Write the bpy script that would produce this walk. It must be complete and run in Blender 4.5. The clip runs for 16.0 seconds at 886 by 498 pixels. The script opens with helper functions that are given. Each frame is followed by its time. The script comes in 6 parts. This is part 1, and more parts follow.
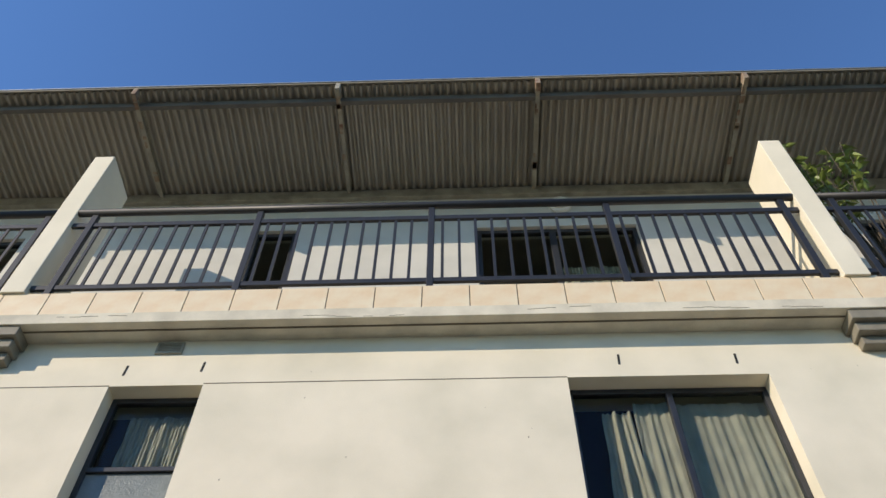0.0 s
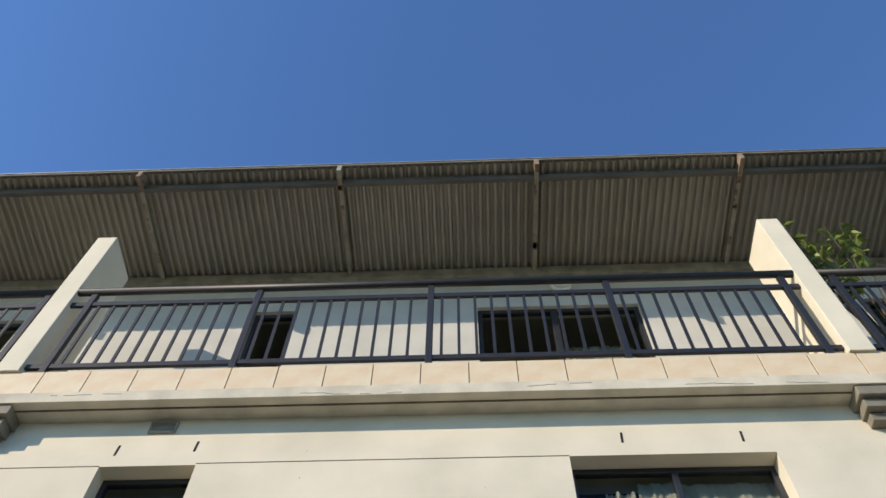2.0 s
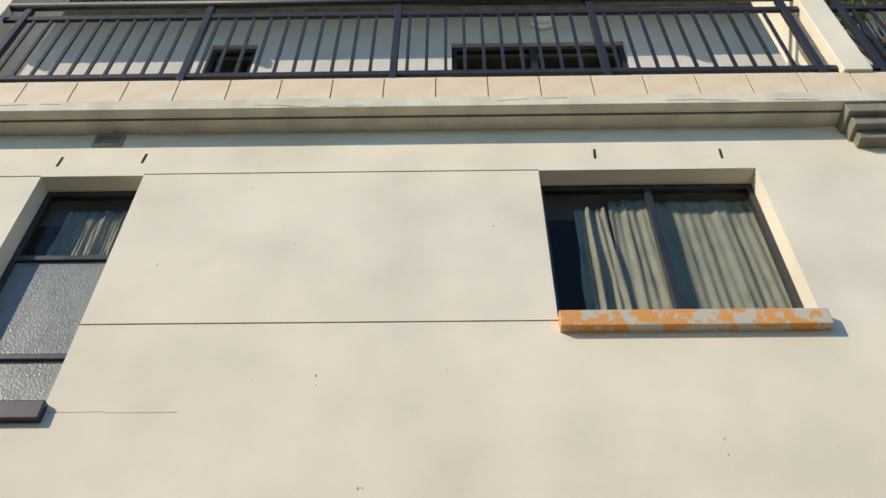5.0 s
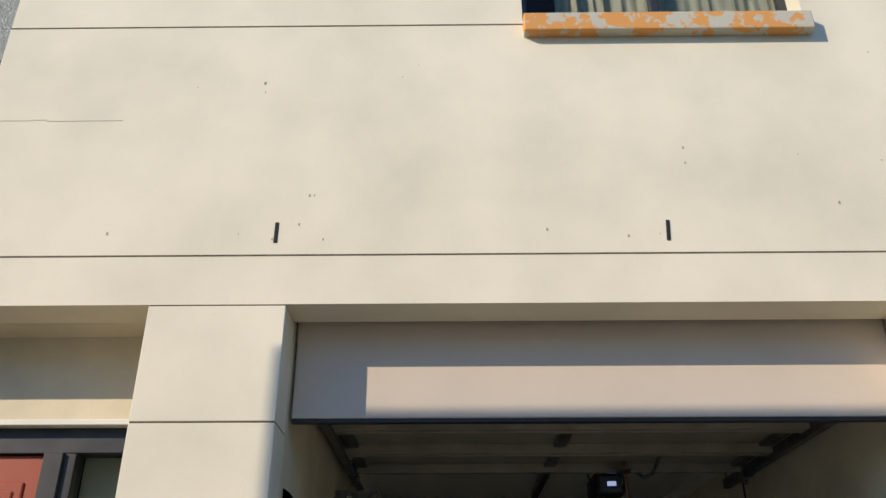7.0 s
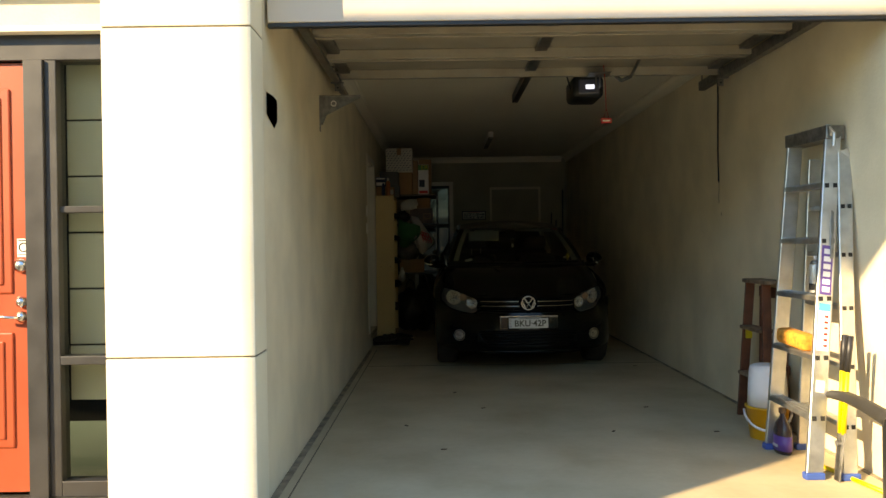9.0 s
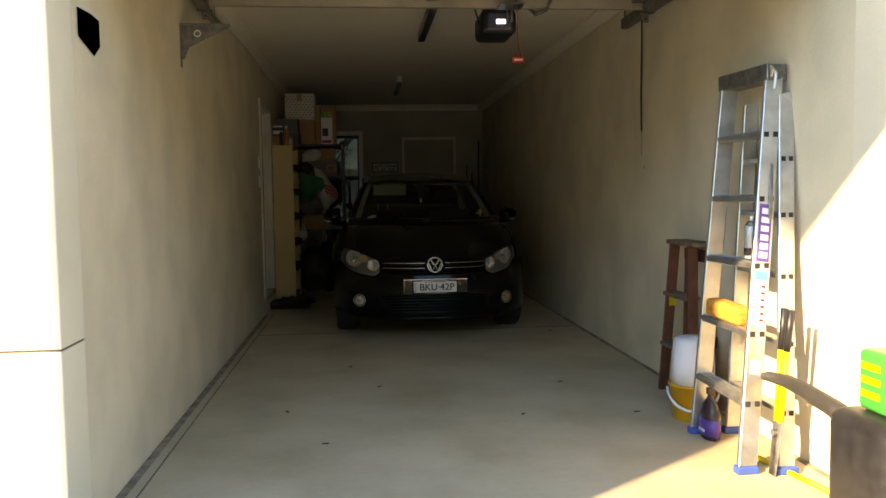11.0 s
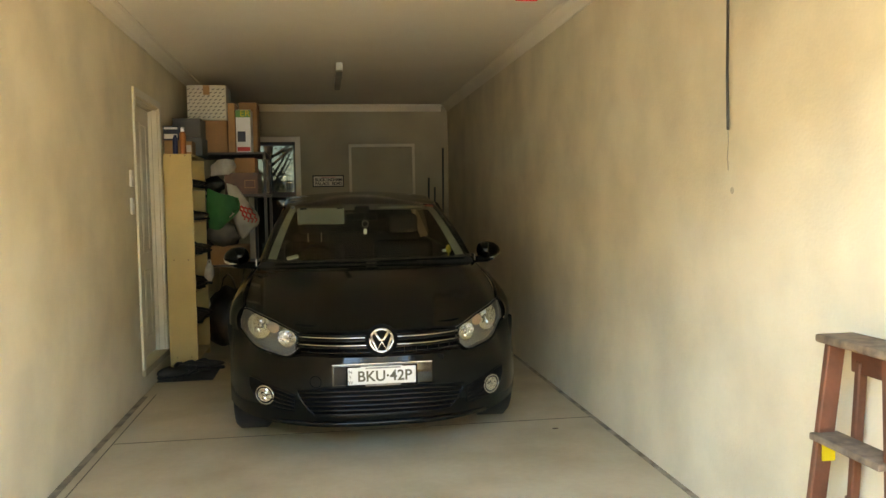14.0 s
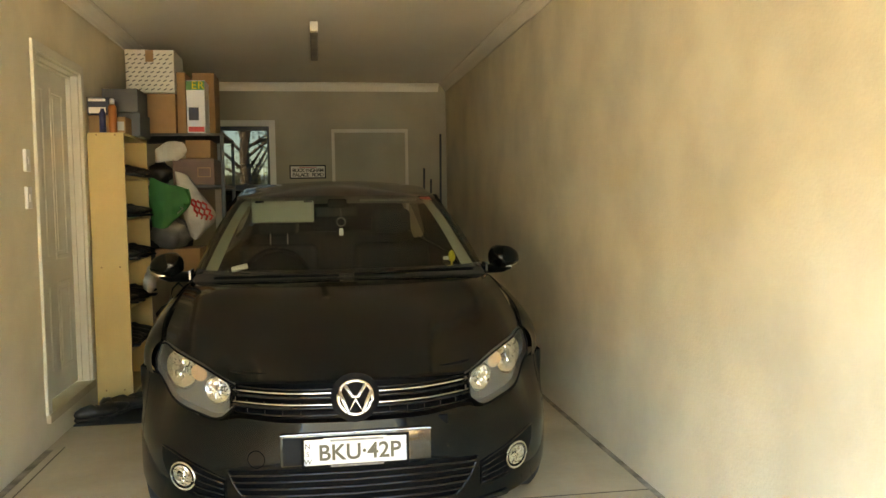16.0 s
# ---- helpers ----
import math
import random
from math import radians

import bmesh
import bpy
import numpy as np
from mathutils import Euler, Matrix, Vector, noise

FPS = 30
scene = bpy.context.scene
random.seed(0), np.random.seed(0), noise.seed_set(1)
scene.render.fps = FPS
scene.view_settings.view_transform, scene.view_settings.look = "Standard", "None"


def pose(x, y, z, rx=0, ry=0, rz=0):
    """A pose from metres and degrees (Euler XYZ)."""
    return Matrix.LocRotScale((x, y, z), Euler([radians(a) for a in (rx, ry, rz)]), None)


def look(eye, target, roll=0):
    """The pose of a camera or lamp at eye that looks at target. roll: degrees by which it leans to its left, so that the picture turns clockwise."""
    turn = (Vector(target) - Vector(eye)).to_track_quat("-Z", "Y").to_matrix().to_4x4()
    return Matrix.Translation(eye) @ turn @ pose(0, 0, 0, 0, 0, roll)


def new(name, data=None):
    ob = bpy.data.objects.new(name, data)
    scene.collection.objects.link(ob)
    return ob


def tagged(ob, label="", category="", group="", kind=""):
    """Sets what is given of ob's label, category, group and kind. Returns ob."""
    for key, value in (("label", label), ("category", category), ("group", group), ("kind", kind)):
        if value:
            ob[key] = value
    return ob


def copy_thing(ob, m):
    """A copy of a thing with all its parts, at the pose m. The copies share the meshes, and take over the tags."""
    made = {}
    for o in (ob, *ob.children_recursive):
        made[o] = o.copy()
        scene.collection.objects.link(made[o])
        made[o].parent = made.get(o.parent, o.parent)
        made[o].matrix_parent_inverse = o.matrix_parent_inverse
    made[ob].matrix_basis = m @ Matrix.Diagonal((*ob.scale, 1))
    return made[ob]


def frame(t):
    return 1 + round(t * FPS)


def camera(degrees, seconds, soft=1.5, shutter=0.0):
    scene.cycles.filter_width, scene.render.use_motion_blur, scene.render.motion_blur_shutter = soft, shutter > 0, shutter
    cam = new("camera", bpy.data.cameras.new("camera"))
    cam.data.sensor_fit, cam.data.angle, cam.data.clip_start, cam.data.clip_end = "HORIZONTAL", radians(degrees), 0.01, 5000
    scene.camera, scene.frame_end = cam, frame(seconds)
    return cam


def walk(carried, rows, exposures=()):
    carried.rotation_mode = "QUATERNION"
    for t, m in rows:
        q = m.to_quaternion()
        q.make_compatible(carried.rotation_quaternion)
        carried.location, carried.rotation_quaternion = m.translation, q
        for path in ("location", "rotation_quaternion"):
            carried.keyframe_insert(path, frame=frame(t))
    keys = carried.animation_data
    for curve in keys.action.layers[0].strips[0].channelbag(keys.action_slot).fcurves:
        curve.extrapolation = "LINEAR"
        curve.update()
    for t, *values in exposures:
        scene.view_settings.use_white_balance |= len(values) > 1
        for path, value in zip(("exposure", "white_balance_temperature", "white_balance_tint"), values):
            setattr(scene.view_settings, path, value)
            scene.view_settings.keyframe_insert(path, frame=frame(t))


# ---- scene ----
cam = camera(57.3, 16.0)
PATH = [
    (0, (0.39, -4.824, 1.289), (0.346, -3.655, 2.911), 0.5),
    (0.5, (0.386, -4.799, 1.277), (0.342, -3.756, 2.983), 0.7),
    (1, (0.398, -4.748, 1.259), (0.349, -3.761, 2.997), 0.9),
    (1.5, (0.416, -4.726, 1.248), (0.367, -3.744, 2.99), 0.8),
    (2, (0.444, -4.709, 1.241), (0.393, -3.726, 2.982), 1.0),
    (2.5, (0.511, -4.673, 1.226), (0.457, -3.689, 2.967), 1.1),
    (3, (0.572, -4.636, 1.213), (0.516, -3.635, 2.944), 1.0),
    (3.5, (0.586, -4.496, 1.197), (0.525, -3.361, 2.842), 0.7),
    (4, (0.569, -4.251, 1.206), (0.516, -3.018, 2.78), 0.5),
    (4.2, (0.563, -4.166, 1.205), (0.519, -2.918, 2.767), 0.5),
    (6.3, (0.755, -3.654, 1.224), (0.736, -2.034, 2.396), -0.0),
    (6.5, (0.789, -3.667, 1.214), (0.762, -2.024, 2.355), -0.1),
    (7, (0.813, -3.688, 1.252), (0.795, -1.902, 2.154), -0.1),
    (7.5, (0.812, -3.705, 1.259), (0.805, -1.82, 1.929), -0.2),
    (8, (0.816, -3.693, 1.241), (0.819, -1.74, 1.67), -0.4),
    (8.5, (0.818, -3.679, 1.235), (0.827, -1.687, 1.414), -0.6),
    (9, (0.842, -3.681, 1.224), (0.85, -1.681, 1.213), -0.8),
    (9.2, (0.85, -3.675, 1.231), (0.863, -1.675, 1.181), -0.6),
    (11.3, (1.149, -2.702, 1.264), (1.375, -0.72, 1.131), -0.9),
    (11.5, (1.203, -2.529, 1.32), (1.446, -0.548, 1.199), -0.9),
    (12, (1.225, -2.098, 1.362), (1.489, -0.119, 1.248), -0.9),
    (12.5, (1.25, -1.705, 1.378), (1.524, 0.272, 1.265), -1.0),
    (13, (1.331, -1.288, 1.407), (1.609, 0.689, 1.293), -1.0),
    (13.5, (1.375, -0.88, 1.386), (1.654, 1.098, 1.276), -0.9),
    (14, (1.365, -0.481, 1.403), (1.656, 1.495, 1.29), -1.0),
    (14.5, (1.427, -0.093, 1.435), (1.726, 1.881, 1.318), -1.0),
    (15, (1.446, 0.302, 1.418), (1.747, 2.276, 1.305), -1.0),
    (15.5, (1.49, 0.688, 1.407), (1.793, 2.662, 1.299), -1.1),
    (16, (1.542, 0.975, 1.372), (1.847, 2.948, 1.252), -0.9),
]
walk(cam, [(t, look(eye, target, roll)) for t, eye, target, roll in PATH],
     exposures=[(0, -0.02, 7350, 15), (4, 0, 7350, 15), (6.4, -0.15, 7350, 15), (7, 0, 7350, 14), (7.6, 0.35, 7600, 12), (8.3, 0.85, 8600, 12), (9, 1.65, 12000, 12), (11.5, 2.45, 12300, 19), (12.5, 3.7, 13400, 19), (14, 4.7, 14600, 19), (16, 5.42, 15700, 20)])

# ---- light ----
world = bpy.data.worlds.new("world")
scene.world = world
world.use_nodes = True
wn = world.node_tree
sky = wn.nodes.new("ShaderNodeTexSky")
sky.sky_type, sky.sun_disc = "NISHITA", False
SUN_WAY = Vector((1.34, 1.0, -0.79)).normalized()      # the way the sunlight travels
sky.sun_elevation = math.asin(-SUN_WAY.z)
sky.sun_rotation = math.atan2(-SUN_WAY.x, -SUN_WAY.y)
sky.air_density, sky.dust_density, sky.ozone_density = 1.5, 0.2, 4.0
grade = wn.nodes.new("ShaderNodeMix")
grade.data_type, grade.blend_type = "RGBA", "MULTIPLY"
grade.inputs["Factor"].default_value, grade.inputs["B"].default_value = 1.0, (0.60, 0.94, 1.39, 1)
wn.links.new(sky.outputs[0], grade.inputs["A"])
wn.links.new(grade.outputs["Result"], wn.nodes["Background"].inputs[0])
wn.nodes["Background"].inputs[1].default_value = 0.15
sun_data = bpy.data.lights.new("sun", "SUN")
sun_data.energy, sun_data.angle, sun_data.color = 4.2, radians(0.3), (1.0, 0.93, 0.80)
sun = new("sun", sun_data)
sun.matrix_world = look((-20, -15, 12), Vector((-20, -15, 12)) + SUN_WAY)


# ---- materials ----
def mat(name, color, rough=0.6, metal=0.0, var=0.12, scale=3.0, grain=60.0, bump=0.15, tint=None, spec=0.5, coat=0.0, streak=False):
    """A plain procedural surface: base colour with stains at one scale, grain at another, and fine relief."""
    m = bpy.data.materials.new(name)
    m.use_nodes = True
    n, l = m.node_tree.nodes, m.node_tree.links
    b = n["Principled BSDF"]
    b.inputs["Roughness"].default_value, b.inputs["Metallic"].default_value = rough, metal
    b.inputs["Specular IOR Level"].default_value = spec
    b.inputs["Coat Weight"].default_value = coat
    geo = n.new("ShaderNodeTexCoord")
    mp = n.new("ShaderNodeMapping")
    l.new(geo.outputs["Object"], mp.inputs[0])
    if streak:
        mp.inputs["Scale"].default_value = (1.0, 1.0, 0.15)
    big, fine = n.new("ShaderNodeTexNoise"), n.new("ShaderNodeTexNoise")
    big.inputs["Scale"].default_value, big.inputs["Detail"].default_value = scale, 6
    fine.inputs["Scale"].default_value, fine.inputs["Detail"].default_value = grain, 4
    l.new(mp.outputs[0], big.inputs[0])
    l.new(geo.outputs["Object"], fine.inputs[0])
    mix = n.new("ShaderNodeMix")
    mix.data_type = "RGBA"
    dark = tint or tuple(c * (1 - var * 2.2) for c in color)
    mix.inputs["A"].default_value, mix.inputs["B"].default_value = (*dark, 1), (*(min(1, c * (1 + var * 0.4)) for c in color), 1)
    ramp = n.new("ShaderNodeMapRange")
    ramp.inputs[1].default_value, ramp.inputs[2].default_value = 0.28, 0.62
    l.new(big.outputs[0], ramp.inputs[0])
    l.new(ramp.outputs[0], mix.inputs["Factor"])
    mul = n.new("ShaderNodeMix")
    mul.data_type, mul.blend_type = "RGBA", "MULTIPLY"
    mul.inputs["Factor"].default_value = min(1.0, var * 2)
    l.new(mix.outputs["Result"], mul.inputs["A"])
    l.new(fine.outputs[0], mul.inputs["B"])
    gain = n.new("ShaderNodeMix")
    gain.data_type, gain.blend_type = "RGBA", "MIX"
    gain.inputs["Factor"].default_value = 0.5
    l.new(mix.outputs["Result"], gain.inputs["A"])
    l.new(mul.outputs["Result"], gain.inputs["B"])
    l.new(gain.outputs["Result"], b.inputs["Base Color"])
    rr = n.new("ShaderNodeMapRange")
    rr.inputs[3].default_value, rr.inputs[4].default_value = max(0.02, rough - 0.08), min(1, rough + 0.08)
    l.new(big.outputs[0], rr.inputs[0])
    l.new(rr.outputs[0], b.inputs["Roughness"])
    if bump:
        bp = n.new("ShaderNodeBump")
        bp.inputs["Strength"].default_value, bp.inputs["Distance"].default_value = bump, 0.004
        l.new(fine.outputs[0], bp.inputs["Height"])
        l.new(bp.outputs[0], b.inputs["Normal"])
    return m


def pane(name, color=(0.85, 0.9, 0.88), rough=0.02, gloss=0.025):
    """Thin clear glass: see-through, with gloss that grows towards grazing angles."""
    m = bpy.data.materials.new(name)
    m.use_nodes = True
    n, l = m.node_tree.nodes, m.node_tree.links
    n.remove(n["Principled BSDF"])
    tr, gl = n.new("ShaderNodeBsdfTransparent"), n.new("ShaderNodeBsdfGlossy")
    mx, lw = n.new("ShaderNodeMixShader"), n.new("ShaderNodeLayerWeight")
    pw, ml = n.new("ShaderNodeMath"), n.new("ShaderNodeMath")
    pw.operation, ml.operation = "POWER", "MULTIPLY_ADD"
    pw.inputs[1].default_value, ml.inputs[1].default_value, ml.inputs[2].default_value = 4.5, 0.7, gloss
    l.new(lw.outputs["Facing"], pw.inputs[0])
    l.new(pw.outputs[0], ml.inputs[0])
    tr.inputs[0].default_value = (*color, 1)
    gl.inputs["Roughness"].default_value = rough
    l.new(ml.outputs[0], mx.inputs[0])
    l.new(tr.outputs[0], mx.inputs[1])
    l.new(gl.outputs[0], mx.inputs[2])
    l.new(mx.outputs[0], n["Material Output"].inputs[0])
    return m


def glow(name, color, strength):
    m = bpy.data.materials.new(name)
    m.use_nodes = True
    b = m.node_tree.nodes["Principled BSDF"]
    b.inputs["Base Color"].default_value = (0, 0, 0, 1)
    b.inputs["Emission Color"].default_value, b.inputs["Emission Strength"].default_value = (*color, 1), strength
    return m


RENDER = mat("cream_render", (0.81, 0.74, 0.585), 0.85, var=0.06, scale=1.3, grain=90, bump=0.35, tint=(0.68, 0.63, 0.49))
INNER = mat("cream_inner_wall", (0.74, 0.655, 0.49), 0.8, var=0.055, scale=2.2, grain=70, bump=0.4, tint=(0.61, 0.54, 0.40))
# cream wall colour darkened to carry the dimness deep in the garage
BACKW = mat("cream_wall_shade_darkened", (0.42, 0.375, 0.28), 0.85, var=0.08, scale=1.6, grain=120, bump=0.2)
CEIL = mat("ceiling_paint", (0.80, 0.75, 0.64), 0.85, var=0.03, scale=1.0, grain=80, bump=0.08)
CONCRETE = mat("worn_concrete", (0.50, 0.415, 0.28), 0.75, var=0.13, scale=1.7, grain=24, bump=0.35, tint=(0.40, 0.315, 0.195))
SLABP = mat("stained_slab_render", (0.72, 0.66, 0.52), 0.85, var=0.12, scale=3, grain=60, bump=0.3)
# balcony wall colour greyed down to carry the shade under the roof
BALWALL = mat("balcony_paint_shade_greyed", (0.60, 0.58, 0.52), 0.85, var=0.05, scale=2, bump=0.2)
DARK_GROUND = mat("dark_unseen_ground", (0.07, 0.066, 0.06), 0.9, var=0.15, scale=0.8, grain=60, bump=0.4)
PAVE = mat("bounce_paving", (0.44, 0.385, 0.29), 0.85, var=0.12, scale=0.8, grain=40, bump=0.3)
# brownish corbel paint with the shade under the slab mixed in
TAUPE = mat("taupe_paint_with_shade", (0.26, 0.235, 0.18), 0.7, var=0.12, scale=6, bump=0.2)
TILE = mat("peach_tile", (0.80, 0.68, 0.48), 0.45, var=0.06, scale=3.5, grain=50, bump=0.05, tint=(0.76, 0.54, 0.32))
DARKRAIL = mat("dark_rail_paint", (0.022, 0.022, 0.024), 0.5, var=0.15, scale=8, bump=0.05)
FRAME = mat("charcoal_frame", (0.03, 0.032, 0.036), 0.4, var=0.15, scale=6, bump=0.05)
SHEETING = mat("corrugated_steel", (0.36, 0.33, 0.275), 0.5, metal=0.2, var=0.06, scale=2.2, bump=0.05, streak=False)
STEELPAINT = mat("weathered_steel_paint", (0.38, 0.35, 0.275), 0.6, var=0.18, scale=5, grain=40, bump=0.2)
PURLIN = mat("dull_grey_steel", (0.14, 0.13, 0.11), 0.6, metal=0.0, var=0.15, scale=4, bump=0.05)
RUSTY = mat("rusty_steel", (0.35, 0.28, 0.2), 0.8, var=0.3, scale=9, grain=40, bump=0.3, tint=(0.16, 0.055, 0.025))
DOORSKIN = mat("grey_beige_door_skin", (0.62, 0.53, 0.44), 0.5, var=0.03, scale=2, bump=0.05)
GALV = mat("galvanised_steel", (0.27, 0.27, 0.26), 0.42, metal=0.85, var=0.2, scale=25, bump=0.1)
ALU = mat("brushed_aluminium", (0.62, 0.62, 0.60), 0.38, metal=0.9, var=0.1, scale=12, grain=160, bump=0.12)
# near-black: black print, and painted-in shade for holes and unlit rooms
DARK = mat("near_black", (0.02, 0.02, 0.02), 0.9, var=0.1)
GROOVE = mat("groove_dirt", (0.16, 0.13, 0.09), 0.95, var=0.2, scale=9)
REDDOOR = mat("terracotta_red_paint", (0.37, 0.062, 0.025), 0.45, var=0.08, scale=3, bump=0.08)
WHITE = mat("white_gloss_paint", (0.78, 0.76, 0.70), 0.4, var=0.04, scale=3, bump=0.05)
DOORCREAM = mat("aged_cream_gloss", (0.70, 0.65, 0.54), 0.4, var=0.05, scale=3, bump=0.05)
CURTAIN = mat("off_white_curtain", (0.64, 0.60, 0.50), 0.9, var=0.08, scale=6, grain=140, bump=0.3)
SILLPAINT = mat("flaking_sill_paint", (0.62, 0.34, 0.13), 0.8, var=0.2, scale=9, grain=40, bump=0.6, tint=(0.40, 0.38, 0.31))
m_, l_ = SILLPAINT.node_tree.nodes, SILLPAINT.node_tree.links
flake, cut, duo = m_.new("ShaderNodeTexNoise"), m_.new("ShaderNodeValToRGB"), m_.new("ShaderNodeTexCoord")
flake.inputs["Scale"].default_value, flake.inputs["Detail"].default_value, flake.inputs["Roughness"].default_value = 5.0, 8, 0.65
cut.color_ramp.elements[0].position, cut.color_ramp.elements[0].color = 0.49, (0.50, 0.47, 0.38, 1)
cut.color_ramp.elements[1].position, cut.color_ramp.elements[1].color = 0.52, (0.66, 0.30, 0.085, 1)
l_.new(duo.outputs["Object"], flake.inputs[0])
l_.new(flake.outputs[0], cut.inputs[0])
l_.new(cut.outputs[0], m_["Principled BSDF"].inputs["Base Color"])
BLACKPL = mat("black_plastic", (0.018, 0.018, 0.02), 0.45, var=0.2, scale=20, bump=0.1)
PANE = pane("window_glass", gloss=0.012)
OBSCURE = mat("obscure_glass", (0.20, 0.23, 0.22), 0.35, var=0.1, scale=8, grain=70, bump=0.9, spec=0.4)


# ---- helpers for building ----
def bm_box(bm, x0, x1, y0, y1, z0, z1, m=None):
    vs = [bm.verts.new(Vector(p)) for p in ((x0, y0, z0), (x1, y0, z0), (x1, y1, z0), (x0, y1, z0), (x0, y0, z1), (x1, y0, z1), (x1, y1, z1), (x0, y1, z1))]
    if m:
        for v in vs:
            v.co = m @ v.co
    return [bm.faces.new([vs[i] for i in f]) for f in ((3, 2, 1, 0), (4, 5, 6, 7), (0, 1, 5, 4), (1, 2, 6, 5), (2, 3, 7, 6), (3, 0, 4, 7))]


def bevelled(bm, w=0.004, seg=2):
    if w:
        bmesh.ops.bevel(bm, geom=bm.edges[:], offset=w, segments=seg, profile=0.5, affect="EDGES", clamp_overlap=True)
    return bm


def boxes(*bs, w=0.0, m=None, seg=2):
    bm = bmesh.new()
    for b in bs:
        bm_box(bm, *b, m=m)
    return bevelled(bm, w, seg)


def mesh_of(name, bm, material, smooth=False):
    bmesh.ops.recalc_face_normals(bm, faces=bm.faces[:])
    me = bpy.data.meshes.new(name)
    bm.to_mesh(me)
    bm.free()
    me.materials.append(material)
    if smooth:
        for p in me.polygons:
            p.use_smooth = True
    return me


def part(name, bm, material, parent=None, label="", smooth=False):
    ob = new(name, mesh_of(name, bm, material, smooth))
    if parent:
        ob.parent = parent
    return tagged(ob, label)


def thing(name, label, category, at=(0, 0, 0), group="", kind="", rz=0):
    e = new(name)
    e.matrix_world = pose(*at, 0, 0, rz)
    e.empty_display_size = 0.1
    return tagged(e, label, category, group, kind)


def solid(name, bm, material, label="", category="", kind="structure", smooth=False, group=""):
    return tagged(part(name, bm, material, None, "", smooth), label, category, group, kind)


def tube(points, r, sides=8, bm=None, closed=False, caps=True):
    """A tube along points. r may be a list of radii."""
    bm = bm or bmesh.new()
    pts = [Vector(p) for p in points]
    rings = []
    for i, p in enumerate(pts):
        a, b = pts[max(i - 1, 0)], pts[min(i + 1, len(pts) - 1)]
        if closed:
            a, b = pts[i - 1], pts[(i + 1) % len(pts)]
        d = (b - a).normalized()
        u = d.cross(Vector((0, 0, 1)) if abs(d.z) < 0.95 else Vector((1, 0, 0))).normalized()
        v = d.cross(u)
        rad = r[i] if isinstance(r, (list, tuple)) else r
        rings.append([bm.verts.new(p + (u * math.cos(k * math.tau / sides) + v * math.sin(k * math.tau / sides)) * rad) for k in range(sides)])
    n = len(rings)
    for i in range(n if closed else n - 1):
        p, q = rings[i], rings[(i + 1) % n]
        for k in range(sides):
            bm.faces.new((p[k], p[(k + 1) % sides], q[(k + 1) % sides], q[k]))
    if caps and not closed:
        bm.faces.new(rings[0][::-1])
        bm.faces.new(rings[-1])
    return bm


def lathe(profile, sides=24, m=None, bm=None):
    """A turned body from (radius, height) pairs."""
    bm = bm or bmesh.new()
    rings = []
    for r, z in profile:
        ring = [bm.verts.new(Vector((r * math.cos(k * math.tau / sides), r * math.sin(k * math.tau / sides), z))) for k in range(sides)]
        rings.append(ring)
    for p, q in zip(rings, rings[1:]):
        for k in range(sides):
            bm.faces.new((p[k], p[(k + 1) % sides], q[(k + 1) % sides], q[k]))
    bm.faces.new(rings[0][::-1])
    bm.faces.new(rings[-1])
    if m:
        bmesh.ops.transform(bm, matrix=m, verts=[v for ring in rings for v in ring])
    return bm


def wall_grid(x0, x1, z0, z1, y0, y1, holes):
    """A wall in the x-z plane with rectangular holes (x0, x1, z0, z1) cut through it."""
    bm = bmesh.new()
    xs = sorted({x0, x1, *(h[0] for h in holes), *(h[1] for h in holes)})
    zs = sorted({z0, z1, *(h[2] for h in holes), *(h[3] for h in holes)})
    for a, b in zip(xs, xs[1:]):
        for c, d in zip(zs, zs[1:]):
            cx, cz = (a + b) / 2, (c + d) / 2
            if not any(h[0] < cx < h[1] and h[2] < cz < h[3] for h in holes):
                bm_box(bm, a, b, y0, y1, c, d)
    bmesh.ops.remove_doubles(bm, verts=bm.verts[:], dist=1e-4)
    bm.verts.index_update()
    dead, seen = [], {}
    for f in bm.faces:
        seen.setdefault(tuple(sorted(v.index for v in f.verts)), []).append(f)
    for fs in seen.values():
        if len(fs) > 1:
            dead += fs
    bmesh.ops.delete(bm, geom=dead, context="FACES_ONLY")
    return bm


# ---- the large structure ----
GW, LINTEL, CEILING, BACK = 3.08, 2.815, 2.74, 10.55
WR = (1.25, 2.91, 4.63, 6.125)
WL = (-2.587, -1.79, 3.99, 6.115)
# unseen ground, made dark so little light bounces up the facade
solid("ground", boxes((-60, 60, -60, -0.02, -0.3, -0.008)), DARK_GROUND, "unseen ground beyond the driveway, kept dark to limit bounce", "ground")
# unseen driveway, a pale narrow strip that reflects sun into the garage
solid("pavement_drive", boxes((-1.6, 4.6, -16.0, -0.021, -0.2, -0.004)), PAVE, "unseen pale driveway strip shaped to bounce light into the garage", "driveway")
solid("floor", boxes((-0.3, GW + 0.3, -0.02, BACK + 0.3, -0.3, 0.0)), CONCRETE, "stained smooth concrete garage floor", "floor")
solid("porch_floor", boxes((-6, -0.3, -0.02, 0.9, -0.3, -0.058)), CONCRETE, "concrete floor of the front porch", "floor")

